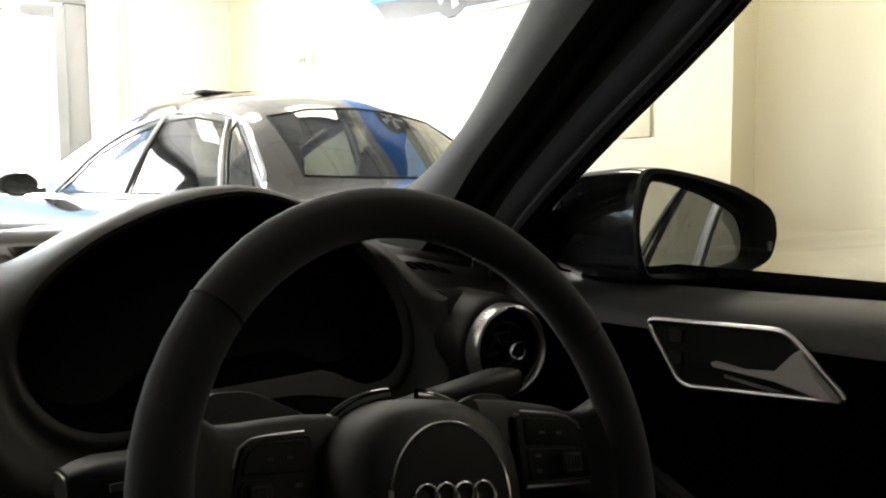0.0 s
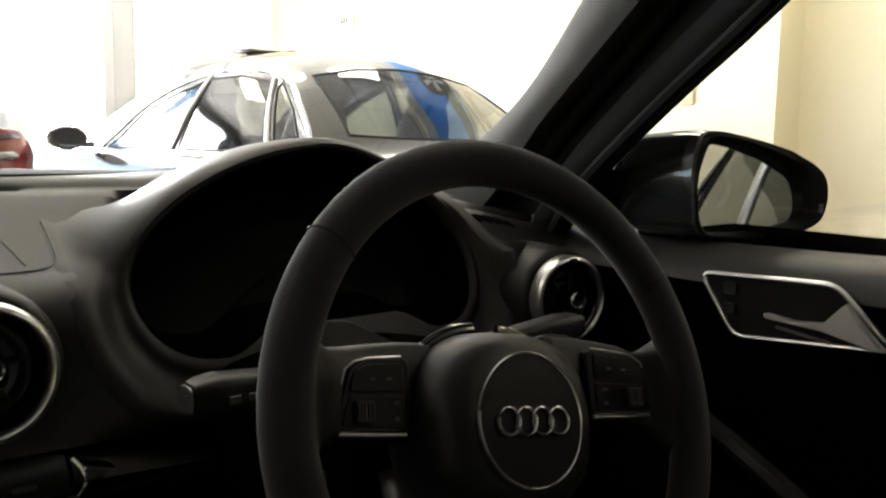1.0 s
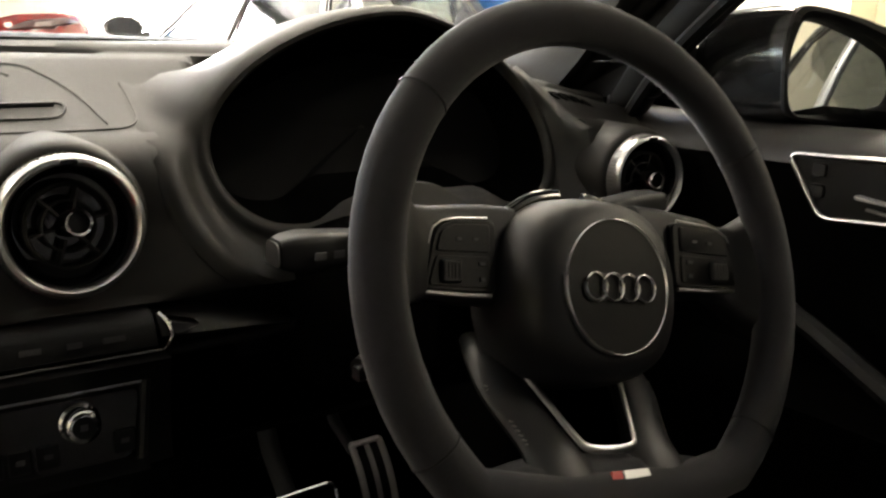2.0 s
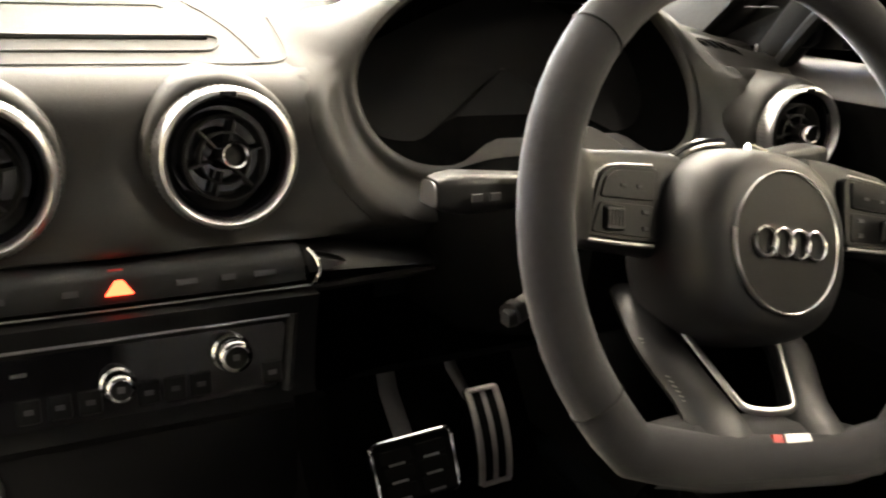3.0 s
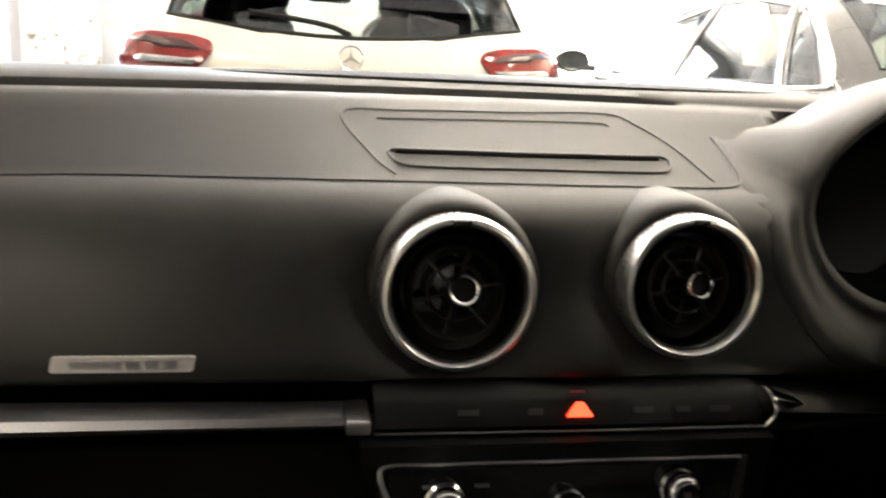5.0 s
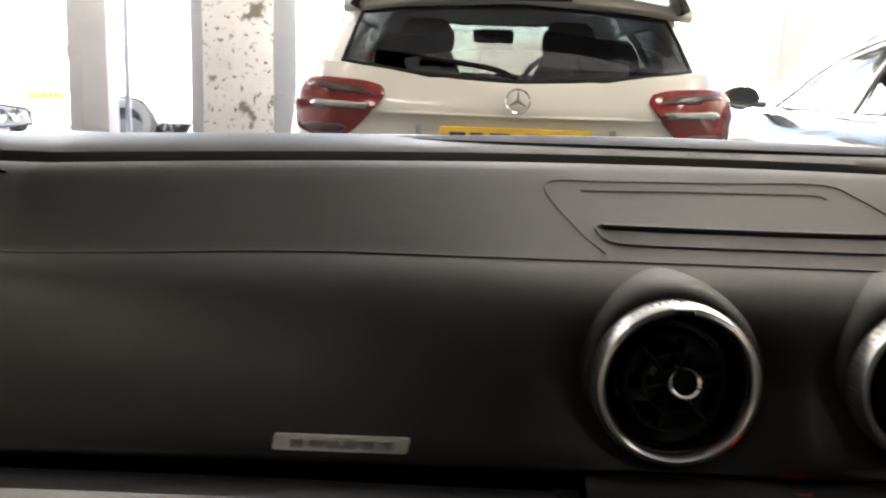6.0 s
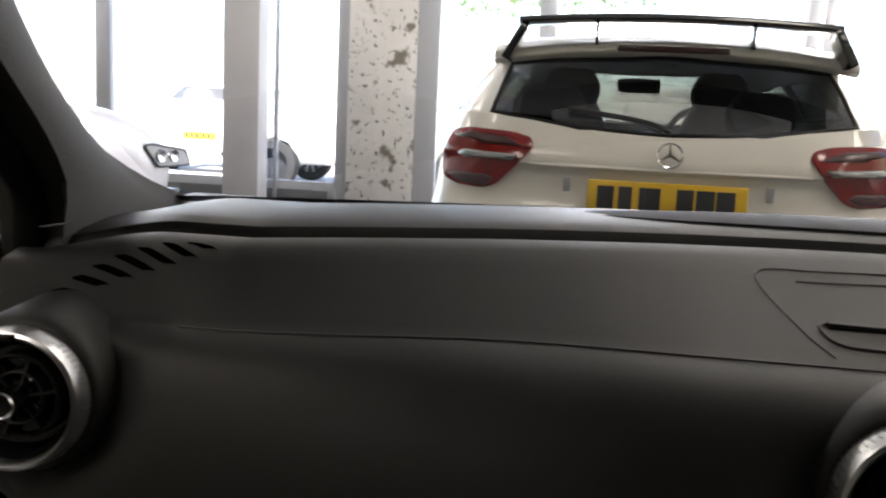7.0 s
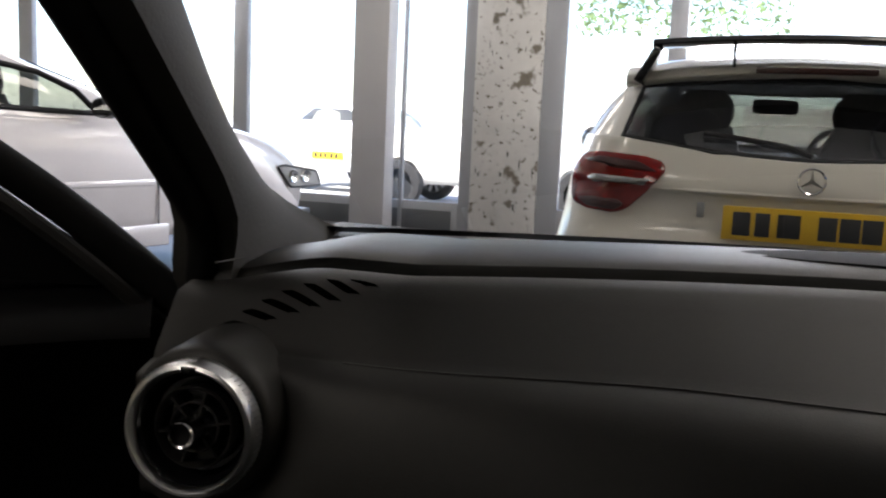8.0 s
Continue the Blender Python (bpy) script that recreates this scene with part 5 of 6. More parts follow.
for y in (2.27, 5.20):
    part("fixing", revolve([(0.018, 0), (0.018, 0.01), (0.001, 0.012)], frame_to((XW - 0.021, y, 2.115), (0, -1, 0), (0, 0, 1)), 16), CHROME, poster)
sw = thing("thermostat", "small white wall box with dark keys", "switch")
part("case", box((XW - 0.035, 6.05, 1.90), (XW - 0.002, 6.27, 2.00), 0.006), WALL, sw)
for i in range(3):
    part("key", box((XW - 0.040, 6.115 + 0.045 * i, 1.92), (XW - 0.034, 6.147 + 0.045 * i, 1.975), 0.002), PRINT_DARK, sw)
acc_panel = thing("access_panel", "shallow painted access panel on the wall", "panel")
part("frame", box((XW - 0.012, 2.50, 1.18), (XW - 0.002, 2.92, 1.46), 0.004), WALL, acc_panel)
part("catch", box((XW - 0.02, 2.66, 1.425), (XW - 0.011, 2.78, 1.435), 0.002), FRAME, acc_panel)
pipe = thing("wall_pipe", "thin painted pipe down the wall", "pipe")
part("pipe", tube([(3.124, YF - 0.06, 0.0), (3.124, YF - 0.06, ZC)], 0.03, 10), WALL, pipe)

from mathutils.bvhtree import BVHTree

# ---- outside ----
ground = bmesh.new()
add_grid(ground, [[(-400, YF + 0.2, -0.05), (400, YF + 0.2, -0.05)], [(-400, 900, -0.05), (400, 900, -0.05)]])
add_grid(ground, [[(-400, -400, -0.13), (400, -400, -0.13)], [(-400, YF + 0.2, -0.13), (400, YF + 0.2, -0.13)]])
structure("ground", ground, ASPHALT, "pale sunlit forecourt", "ground")


# ---- other cars: a shell lofted through level outlines, with windows cut along its lines ----
LEV, AROUND = 3, 3


def outline(yr, yf, hw, rear_r, front_r, bow=0.05):
    """Half outline from the middle of the rear to the middle of the front."""
    mid = (yr + rear_r, yf - front_r)
    h = [(0.0, yr), (0.35 * hw, yr + 0.12 * bow), (0.62 * hw, yr + 0.45 * bow), (0.80 * hw, yr + bow), (0.92 * hw, yr + bow + 0.28 * rear_r), (0.98 * hw, yr + bow + 0.62 * rear_r)]
    for k in span(0, 1, 8):
        h.append((hw * (1 - 0.02 * abs(2 * k - 1) ** 3), mid[0] + bow + (mid[1] - mid[0] - bow) * k))
    h += [(0.97 * hw, yf - 0.55 * front_r), (0.88 * hw, yf - 0.22 * front_r), (0.60 * hw, yf - 0.05 * front_r), (0.0, yf)]
    return h


def shell(levels):
    """levels: (z middle rear, z side, z front, yr, yf, hw, rear_r, front_r, bow). Returns rows of points, full outline."""
    rows = []
    for zr, zs, zf, yr, yf, hw, rr, fr, bow in levels:
        half = outline(yr, yf, hw, rr, fr, bow)
        pts = []
        for i, (x, y) in enumerate(half):
            t = min(1.0, x / hw)
            z = (zr + (zs - zr) * smooth(0.0, 1.0, t)) if i < 6 else ((zf + (zs - zf) * smooth(0.2, 1.0, t)) if i > 14 else zs)
            pts.append(Vector((x, y, z)))
        full = [Vector((-p.x, p.y, p.z)) for p in pts[:0:-1]] + pts[:-1]
        rows.append(full)
    k = len(rows[0])
    fine = [spline(r, AROUND, closed=True) for r in rows]
    cols = [spline([fine[i][j] for i in range(len(fine))], LEV) for j in range(k * AROUND)]
    return [[cols[j][i] for j in range(k * AROUND)] for i in range(len(cols[0]))]


def inside(poly, a, b):
    hit = False
    for (x0, y0), (x1, y1) in zip(poly, poly[1:] + poly[:1]):
        if (y0 > b) != (y1 > b) and a < x0 + (b - y0) * (x1 - x0) / (y1 - y0):
            hit = not hit
    return hit


def car_body(rows, parent, paint, windows, cap=True):
    """Skins the rows and cuts window openings out of the skin. windows: (name, facing, outline, glass, trim, trim radius, label)."""
    bm = grid(rows, close_u=True)
    if cap:
        bm.faces.new([bm.verts.new(p) for p in rows[-1]])
    bmesh.ops.remove_doubles(bm, verts=bm.verts[:], dist=0.0004)
    mid = sum(v.co.y for v in bm.verts) / len(bm.verts)

    def flat(c, facing):
        return (c.y, c.z) if facing in ("left", "right") else (c.x, c.z)

    def faces(c, facing):
        return {"left": c.x < -0.45, "right": c.x > 0.45, "rear": c.y < mid, "front": c.y > mid}[facing]

    for name, facing, poly, glass, trim, radius, label in windows:
        lo = [min(p[k] for p in poly) - 0.06 for k in (0, 1)]
        hi = [max(p[k] for p in poly) + 0.06 for k in (0, 1)]
        for p, q in zip(poly, poly[1:] + poly[:1]):
            near = []
            for f in bm.faces:
                c = f.calc_center_median()
                u, v = flat(c, facing)
                if lo[0] < u < hi[0] and lo[1] < v < hi[1] and faces(c, facing) and len(f.verts) < 12:
                    near.append(f)
            geom = list({v for f in near for v in f.verts}) + list({e for f in near for e in f.edges}) + near
            d = (q[0] - p[0], q[1] - p[1])
            if facing in ("left", "right"):
                co, no = Vector((0, p[0], p[1])), Vector((0, d[1], -d[0]))
            else:
                co, no = Vector((p[0], 0, p[1])), Vector((d[1], 0, -d[0]))
            bmesh.ops.bisect_plane(bm, geom=geom, dist=0.0003, plane_co=co, plane_no=no)
    bm.faces.ensure_lookup_table()
    owner = {}
    for f in bm.faces:
        c = f.calc_center_median()
        owner[f] = next((i for i, w in enumerate(windows) if len(f.verts) < 12 and faces(c, w[1]) and inside(w[2], *flat(c, w[1]))), -1)
    for i in range(-1, len(windows)):
        out, seen = bmesh.new(), {}
        for f in bm.faces:
            if owner[f] == i:
                for v in f.verts:
                    if v not in seen:
                        seen[v] = out.verts.new(v.co)
                out.faces.new([seen[v] for v in f.verts])
        if i < 0:
            part("body", out, paint, parent)
            continue
        name, facing, poly, glass, trim, radius, label = windows[i]
        if glass is None:
            out.free()
            continue
        pane = part(name, out, glass, parent, label)
        pane.visible_shadow = False
        ends = {}
        for e in bm.edges:
            k = [owner[f] for f in e.link_faces]
            if i in k and any(o != i for o in k):
                for v in e.verts:
                    ends.setdefault(v, []).append(e.other_vert(v))
        if trim and ends:
            start = next(iter(ends))
            loop, last, here = [start.co.copy()], None, start
            for step in range(len(ends) + 2):
                nxt = next((v for v in ends[here] if v is not last), None)
                if nxt is None or nxt is start:
                    break
                last, here = here, nxt
                if (here.co - loop[-1]).length > 0.012:
                    loop.append(here.co.copy())
            if len(loop) > 3:
                part("window_trim", tube(loop, radius, 8, closed=True), trim, pane)
    bm.free()


def arches(*ys, r=0.365, z=0.31):
    """Openings over the road wheels."""
    return [("arch", side, [(y + r * math.cos(2 * math.pi * k / 10 + 0.3), z + r * math.sin(2 * math.pi * k / 10 + 0.3)) for k in range(10)], None, None, 0.0, "") for y in ys for side in ("left", "right")]


def both_sides(name, poly, glass, trim, radius, label=""):
    return [(name, side, poly, glass, trim, radius, label) for side in ("left", "right")]


def road_wheel(parent, x, y, r, sx):
    m = frame_to((x, y, r), (0, -sx, 0), (0, 0, 1))
    w = part("wheel", revolve([(r * 0.66, -0.10), (r * 0.72, -0.10), (r * 0.97, -0.095), (r, -0.06), (r, 0.06), (r * 0.97, 0.095), (r * 0.72, 0.10), (r * 0.66, 0.085)], m, 40), TYRE, parent)
    part("rim", revolve([(r * 0.67, 0.085), (r * 0.63, 0.075), (r * 0.60, 0.02), (0.05, 0.0), (0.001, 0.0)], m, 36), PRINT_DARK, w)
    for i in range(10):
        part("spoke", box((0.04, -0.014, 0.03), (r * 0.63, 0.014, 0.075), 0.006, m @ pose(0, 0, 0, 0, 0, 36 * i)), ALLOY, w)


def seat_pair(parent, y, z, material, dx=0.36):
    for sx in (-1, 1):
        rows = []
        for t in span(0, 1, 8):
            w = 0.24 - 0.05 * smooth(0.4, 0.8, t) - 0.06 * smooth(0.8, 1.0, t)
            zz, yy = z + 0.72 * t, y - 0.14 * t
            prof = rounded([(-w, -0.05), (w, -0.05), (w, 0.05), (-w, 0.05)], 0.04, 3)
            rows.append([(sx * dx + a, yy + b, zz) for a, b in prof])
        part("seat_back", grid(rows, close_u=True, cap=True), material, parent)
        rows = []
        for t in span(0, 1, 6):
            w = 0.14 * math.sin(math.pi * (0.18 + 0.7 * t)) ** 0.5
            prof = rounded([(-w, -0.045), (w, -0.045), (w, 0.045), (-w, 0.045)], 0.035, 3)
            rows.append([(sx * dx + a, y - 0.15 + b, z + 0.70 + 0.19 * t) for a, b in prof])
        part("headrest", grid(rows, close_u=True, cap=True), material, parent)


# White hatchback ahead, seen from behind, with a roof wing.
WHITE = thing("white_hatchback", "white hatchback with black roof wing and dark rear glass, parked ahead", "car", at=pose(-0.02, 2.54, 0.0))
WHITE_LOW = [(0.22, 0.22, 0.22, 0.12, 4.25, 0.78, 0.35, 0.5, 0.06), (0.34, 0.34, 0.34, 0.02, 4.28, 0.84, 0.34, 0.6, 0.06), (0.52, 0.52, 0.50, -0.04, 4.30, 0.875, 0.32, 0.7, 0.07),
             (0.66, 0.66, 0.62, -0.02, 4.26, 0.860, 0.32, 0.7, 0.07), (0.76, 0.76, 0.72, 0.02, 4.2, 0.845, 0.34, 0.7, 0.07), (0.865, 0.88, 0.82, 0.02, 4.0, 0.828, 0.36, 0.7, 0.07), (0.885, 0.905, 0.86, 0.0, 3.9, 0.822, 0.36, 0.7, 0.075)]
WHITE_TOP = [(0.985, 1.045, 0.96, 0.03, 3.3, 0.785, 0.36, 0.9, 0.09), (1.0, 1.06, 0.98, 0.045, 3.1, 0.772, 0.34, 0.9, 0.09), (1.15, 1.17, 1.16, 0.17, 2.75, 0.715, 0.34, 0.8, 0.09), (1.262, 1.25, 1.30, 0.28, 2.4, 0.655, 0.32, 0.7, 0.08),
             (1.30, 1.285, 1.36, 0.26, 2.2, 0.625, 0.32, 0.6, 0.07), (1.35, 1.335, 1.40, 0.34, 2.05, 0.56, 0.3, 0.5, 0.06), (1.40, 1.375, 1.425, 0.7, 1.9, 0.40, 0.25, 0.4, 0.05)]
car_body(shell(WHITE_LOW + WHITE_TOP), WHITE, PAINT_WHITE,
         [("rear_window", "rear", [(-0.61, 1.055), (-0.3, 1.012), (0.0, 1.0), (0.3, 1.012), (0.61, 1.055), (0.565, 1.24), (0.0, 1.27), (-0.565, 1.24)], GLASS_DARK, BLACK, 0.008, "dark tinted rear window"),
          ("front_window", "front", [(-0.66, 1.02), (0.66, 1.02), (0.5, 1.31), (-0.5, 1.31)], GLASS_CLEAR, BLACK, 0.008, "")]
         + both_sides("rear_side_window", [(0.85, 1.09), (1.52, 1.08), (1.50, 1.25), (1.05, 1.25)], GLASS_DARK, BLACK, 0.008)
         + both_sides("door_window", [(1.60, 1.08), (2.60, 1.06), (2.2, 1.23), (1.60, 1.25)], GLASS_TINT, BLACK, 0.008) + arches(0.85, 3.45))
seat_pair(WHITE, 1.75, 0.40, BLACK)
seat_pair(WHITE, 0.95, 0.29, BLACK, 0.42)
part("parcel_shelf", box((-0.62, 0.3, 0.93), (0.62, 0.85, 0.96), 0.01), BLACK, WHITE)
part("inner_mirror", box((-0.12, 2.25, 1.20), (0.12, 2.28, 1.28), 0.02), BLACK, WHITE)
part("dash_inside", box((-0.66, 2.4, 0.7), (0.66, 2.9, 0.98), 0.05), BLACK, WHITE)
part("steering_wheel", tube([(0.36 + 0.18 * math.cos(a), 2.25, 0.95 + 0.18 * math.sin(a)) for a in span(0, 6.2, 24)], 0.016, 8, closed=True), BLACK, WHITE)


def rear_y(x, z):
    """Depth of the white car's tail at a height."""
    t = min(1.0, abs(x) / 0.83)
    bow = 0.075 * (0.45 * smooth(0.3, 0.65, t) + 0.55 * smooth(0.6, 0.85, t)) + 0.14 * smooth(0.78, 1.0, t) + 0.16 * smooth(0.93, 1.03, t)
    base = 0.015 if z < 0.9 else 0.0 + 0.035 * smooth(0.90, 1.0, z)
    return base + bow


def patch(points, lift, n=5):
    """A curved patch laid on the tail: outline of (x, z), filled as rings to its middle."""
    c = Vector((sum(p[0] for p in points) / len(points), sum(p[1] for p in points) / len(points)))
    rows = []
    for k, l in ((1.0, 0.012), (1.0, -lift * 0.6), (0.96, -lift), (0.7, -lift * 1.15), (0.4, -lift * 1.2), (0.02, -lift * 1.2)):
        ring = []
        for p in points:
            q = c + (Vector(p) - c) * k
            ring.append((q.x, rear_y(q.x, q.y) + l, q.y))
        rows.append(ring)
    return grid(rows, close_u=True)


for sx in (-1, 1):
    shape = rounded([(sx * a, b) for a, b in ((0.450, 0.945), (0.462, 0.974), (0.52, 0.990), (0.68, 1.000), (0.755, 0.990), (0.785, 0.93), (0.797, 0.86), (0.785, 0.815), (0.73, 0.795), (0.62, 0.790), (0.575, 0.805), (0.50, 0.88))], 0.03, 4)
    shape = shape if sx > 0 else shape[::-1]
    lamp = part("tail_light", patch(shape, 0.016), LENS_RED, WHITE, "red wraparound tail light")
    band = rounded([(sx * 0.50, 0.915), (sx * 0.70, 0.922), (sx * 0.725, 0.905), (sx * 0.70, 0.893), (sx * 0.515, 0.892)], 0.008, 3)
    part("reverse_lamp", patch(band if sx > 0 else band[::-1], 0.026), LENS_CLEAR, lamp)
    top = rounded([(sx * 0.475, 0.940), (sx * 0.545, 0.972), (sx * 0.68, 0.984), (sx * 0.745, 0.968), (sx * 0.62, 0.945)], 0.012, 3)
    part("smoked_field", patch(top if sx > 0 else top[::-1], 0.023), LENS_DARK, lamp)
    low = rounded([(sx * 0.58, 0.825), (sx * 0.615, 0.80), (sx * 0.72, 0.805), (sx * 0.77, 0.83), (sx * 0.70, 0.842), (sx * 0.61, 0.84)], 0.012, 3)
    part("smoked_field", patch(low if sx > 0 else low[::-1], 0.023), LENS_DARK, lamp)
    part("number_plate_lamp", box((sx * 0.33 - 0.012, -0.004, 0.80), (sx * 0.33 + 0.012, 0.02, 0.85), 0.004), LENS_CLEAR, WHITE)
    part("door_mirror", revolve([(0.001, 0.1), (0.05, 0.09), (0.075, 0.04), (0.075, -0.03), (0.05, -0.06), (0.001, -0.065)], frame_to((sx * 0.98, 2.25, 1.02), (1, 0, 0), (0, 0, 1)), 20), PAINT_BLACK, WHITE)
    part("wing_foot", slab(rounded([(0.0, -0.02), (0.16, -0.02), (0.10, 0.10), (0.02, 0.125), (0.0, 0.11)], 0.01), 0.03, frame_to((sx * 0.565 - 0.012, 0.10, 1.262), (0, 1, 0), (-sx * 0.55, 0, 1)), 0.006), PAINT_BLACK, WHITE)
    part("wing_stay", box((sx * 0.262 - 0.006, 0.16, 1.30), (sx * 0.262 + 0.006, 0.26, 1.375), 0.003), PAINT_BLACK, WHITE)
wing = []
for x in span(-0.53, 0.53, 24):
    lift = 0.022 * (1 - (x / 0.53) ** 2)
    prof = rounded([(0.10, -0.012), (0.14, -0.020), (0.30, -0.014), (0.34, 0.0), (0.20, 0.012), (0.11, 0.008)], 0.008, 3)
    wing.append([(x, a, 1.375 + b + lift) for a, b in prof])
part("roof_wing", grid(wing, close_u=True, cap=True), PAINT_BLACK, WHITE, "gloss black roof wing")
low_wing = []
for x in span(-0.62, 0.62, 24):
    lift = 0.05 * (1 - (x / 0.62) ** 2)
    prof = rounded([(0.20, -0.03), (0.24, -0.045), (0.55, -0.02), (0.60, 0.02), (0.3, 0.03), (0.21, 0.0)], 0.01, 3)
    low_wing.append([(x, a, 1.268 + b + lift) for a, b in prof])
part("roof_spoiler", grid(low_wing, close_u=True, cap=True), PAINT_WHITE, WHITE)
part("brake_light", box((-0.19, 0.188, 1.283), (0.19, 0.21, 1.305), 0.004), LENS_DARK, WHITE, "dark red high brake light")
STAR = frame_to((0.0, -0.004, 0.937), (1, 0, 0), (0, 0.1, 1))
part("emblem", revolve([(0.036, 0.0), (0.037, 0.007), (0.041, 0.009), (0.044, 0.006), (0.044, 0.0)], STAR, 40), CHROME, WHITE, "round chrome emblem")
for a in (90, 210, 330):
    part("emblem_ray", slab([(0.0, -0.006), (0.039, -0.001), (0.039, 0.001), (0.0, 0.006)], 0.007, STAR @ pose(0, 0, 0, 0, 0, a)), CHROME, WHITE)
plate = part("number_plate", box((-0.26, -0.012, 0.735), (0.26, 0.0, 0.846), 0.006), PLATE, WHITE, "yellow number plate with dark bars")
for x, w in ((-0.20, 0.055), (-0.135, 0.045), (-0.08, 0.02), (-0.045, 0.05), (0.06, 0.055), (0.125, 0.06), (0.19, 0.06)):
    part("plate_bar", box((x - w / 2, -0.0145, 0.752), (x + w / 2, -0.0115, 0.828), 0.002), PRINT_DARK, plate)
part("tailgate_crease", tube([(x, rear_y(x, 0.88) - 0.010, 0.884 + 0.004 * abs(x)) for x in span(-0.46, 0.46, 20)], 0.006, 8), PAINT_WHITE, WHITE)
part("wiper", tube(spline([(0.0, 0.035, 1.012), (-0.1, 0.075, 1.045), (-0.34, 0.09, 1.075)], 5), 0.009, 8), BLACK, WHITE, "black rear wiper")
for sx in (-1, 1):
    for y in (0.85, 3.45):
        road_wheel(WHITE, sx * 0.80, y, 0.32, sx)

# Dark saloon on the right, seen from its rear quarter.
SALOON = thing("dark_saloon", "dark grey saloon with chrome window trim, parked by the wall", "car", at=pose(2.88, 1.88, 0.0, 0, 0, 7.5))
SALOON_LOW = [(0.22, 0.22, 0.22, 0.14, 4.95, 0.80, 0.4, 0.6, 0.06), (0.36, 0.36, 0.34, 0.03, 5.0, 0.88, 0.4, 0.7, 0.08), (0.55, 0.56, 0.50, 0.0, 5.05, 0.93, 0.4, 0.8, 0.08), (0.70, 0.70, 0.64, 0.05, 5.0, 0.945, 0.4, 0.8, 0.09),
              (0.82, 0.80, 0.72, 0.03, 4.9, 0.925, 0.42, 0.9, 0.09), (0.890, 0.850, 0.79, 0.02, 4.6, 0.90, 0.42, 1.0, 0.09), (0.915, 0.865, 0.83, 0.10, 4.3, 0.885, 0.42, 1.1, 0.09)]
SALOON_TOP = [(0.925, 0.875, 0.87, 0.60, 4.0, 0.86, 0.28, 1.0, 0.07), (0.945, 0.888, 0.90, 0.80, 3.85, 0.845, 0.22, 1.0, 0.05), (1.10, 1.07, 1.07, 1.04, 3.5, 0.765, 0.20, 0.9, 0.05), (1.27, 1.25, 1.26, 1.31, 3.05, 0.665, 0.20, 0.8, 0.05),
              (1.36, 1.325, 1.355, 1.46, 2.85, 0.61, 0.32, 0.7, 0.06), (1.42, 1.39, 1.42, 1.66, 2.7, 0.50, 0.3, 0.6, 0.05), (1.452, 1.445, 1.455, 2.0, 2.55, 0.2, 0.25, 0.5, 0.03)]
rows_s = shell(SALOON_LOW + SALOON_TOP)
SALOON_SKIN = BVHTree.FromPolygons([v for row in rows_s for v in row], [(i * len(rows_s[0]) + j, i * len(rows_s[0]) + (j + 1) % len(rows_s[0]), (i + 1) * len(rows_s[0]) + (j + 1) % len(rows_s[0]), (i + 1) * len(rows_s[0]) + j) for i in range(len(rows_s) - 1) for j in range(len(rows_s[0]))])
SALOON_WINDOWS = (
         [("rear_window", "rear", [(-0.66, 0.985), (-0.3, 0.972), (0.0, 0.968), (0.3, 0.972), (0.66, 0.985), (0.55, 1.265), (0.3, 1.31), (0.0, 1.325), (-0.3, 1.31), (-0.55, 1.265)], GLASS_TINT, BLACK, 0.006, "tinted rear window"),
          ("front_window", "front", [(-0.68, 0.95), (0.68, 0.95), (0.52, 1.29), (-0.52, 1.29)], GLASS_CLEAR, BLACK, 0.008, "")]
         + both_sides("quarter_window", [(1.13, 0.905), (1.32, 0.902), (1.50, 1.20), (1.48, 1.235), (1.30, 1.10)], GLASS_SMOKE, BLACK, 0.006)
         + both_sides("rear_door_window", [(1.41, 0.902), (2.18, 0.895), (2.15, 1.265), (1.85, 1.275), (1.58, 1.24)], GLASS_SMOKE, BLACK, 0.006)
         + both_sides("front_door_window", [(2.28, 0.895), (3.02, 0.89), (2.90, 0.955), (2.73, 1.09), (2.50, 1.18), (2.21, 1.255)], GLASS_SMOKE, BLACK, 0.006) + arches(1.05, 3.99, r=0.38))
car_body(rows_s, SALOON, PAINT_GREY, SALOON_WINDOWS)
seat_pair(SALOON, 2.75, 0.42, BLACK)
seat_pair(SALOON, 1.70, 0.42, BLACK, 0.38)
part("parcel_shelf", box((-0.62, 0.95, 0.93), (0.62, 1.5, 0.965), 0.01), BLACK, SALOON)


def saloon_line(x_side, pts, r, material, name, parent=None):
    """A trim bar along the flank at (y, z) points."""
    out = []
    for q in spline([(0.0, y, z) for y, z in pts], 6):
        y, z = q.y, q.z
        hit = SALOON_SKIN.ray_cast(Vector((x_side * 3, y, z)), Vector((-x_side, 0, 0)))[0]
        if hit is not None:
            out.append((hit.x + 0.003 * x_side, y, z))
    part(name, tube(out, r, 8), material, parent or SALOON)


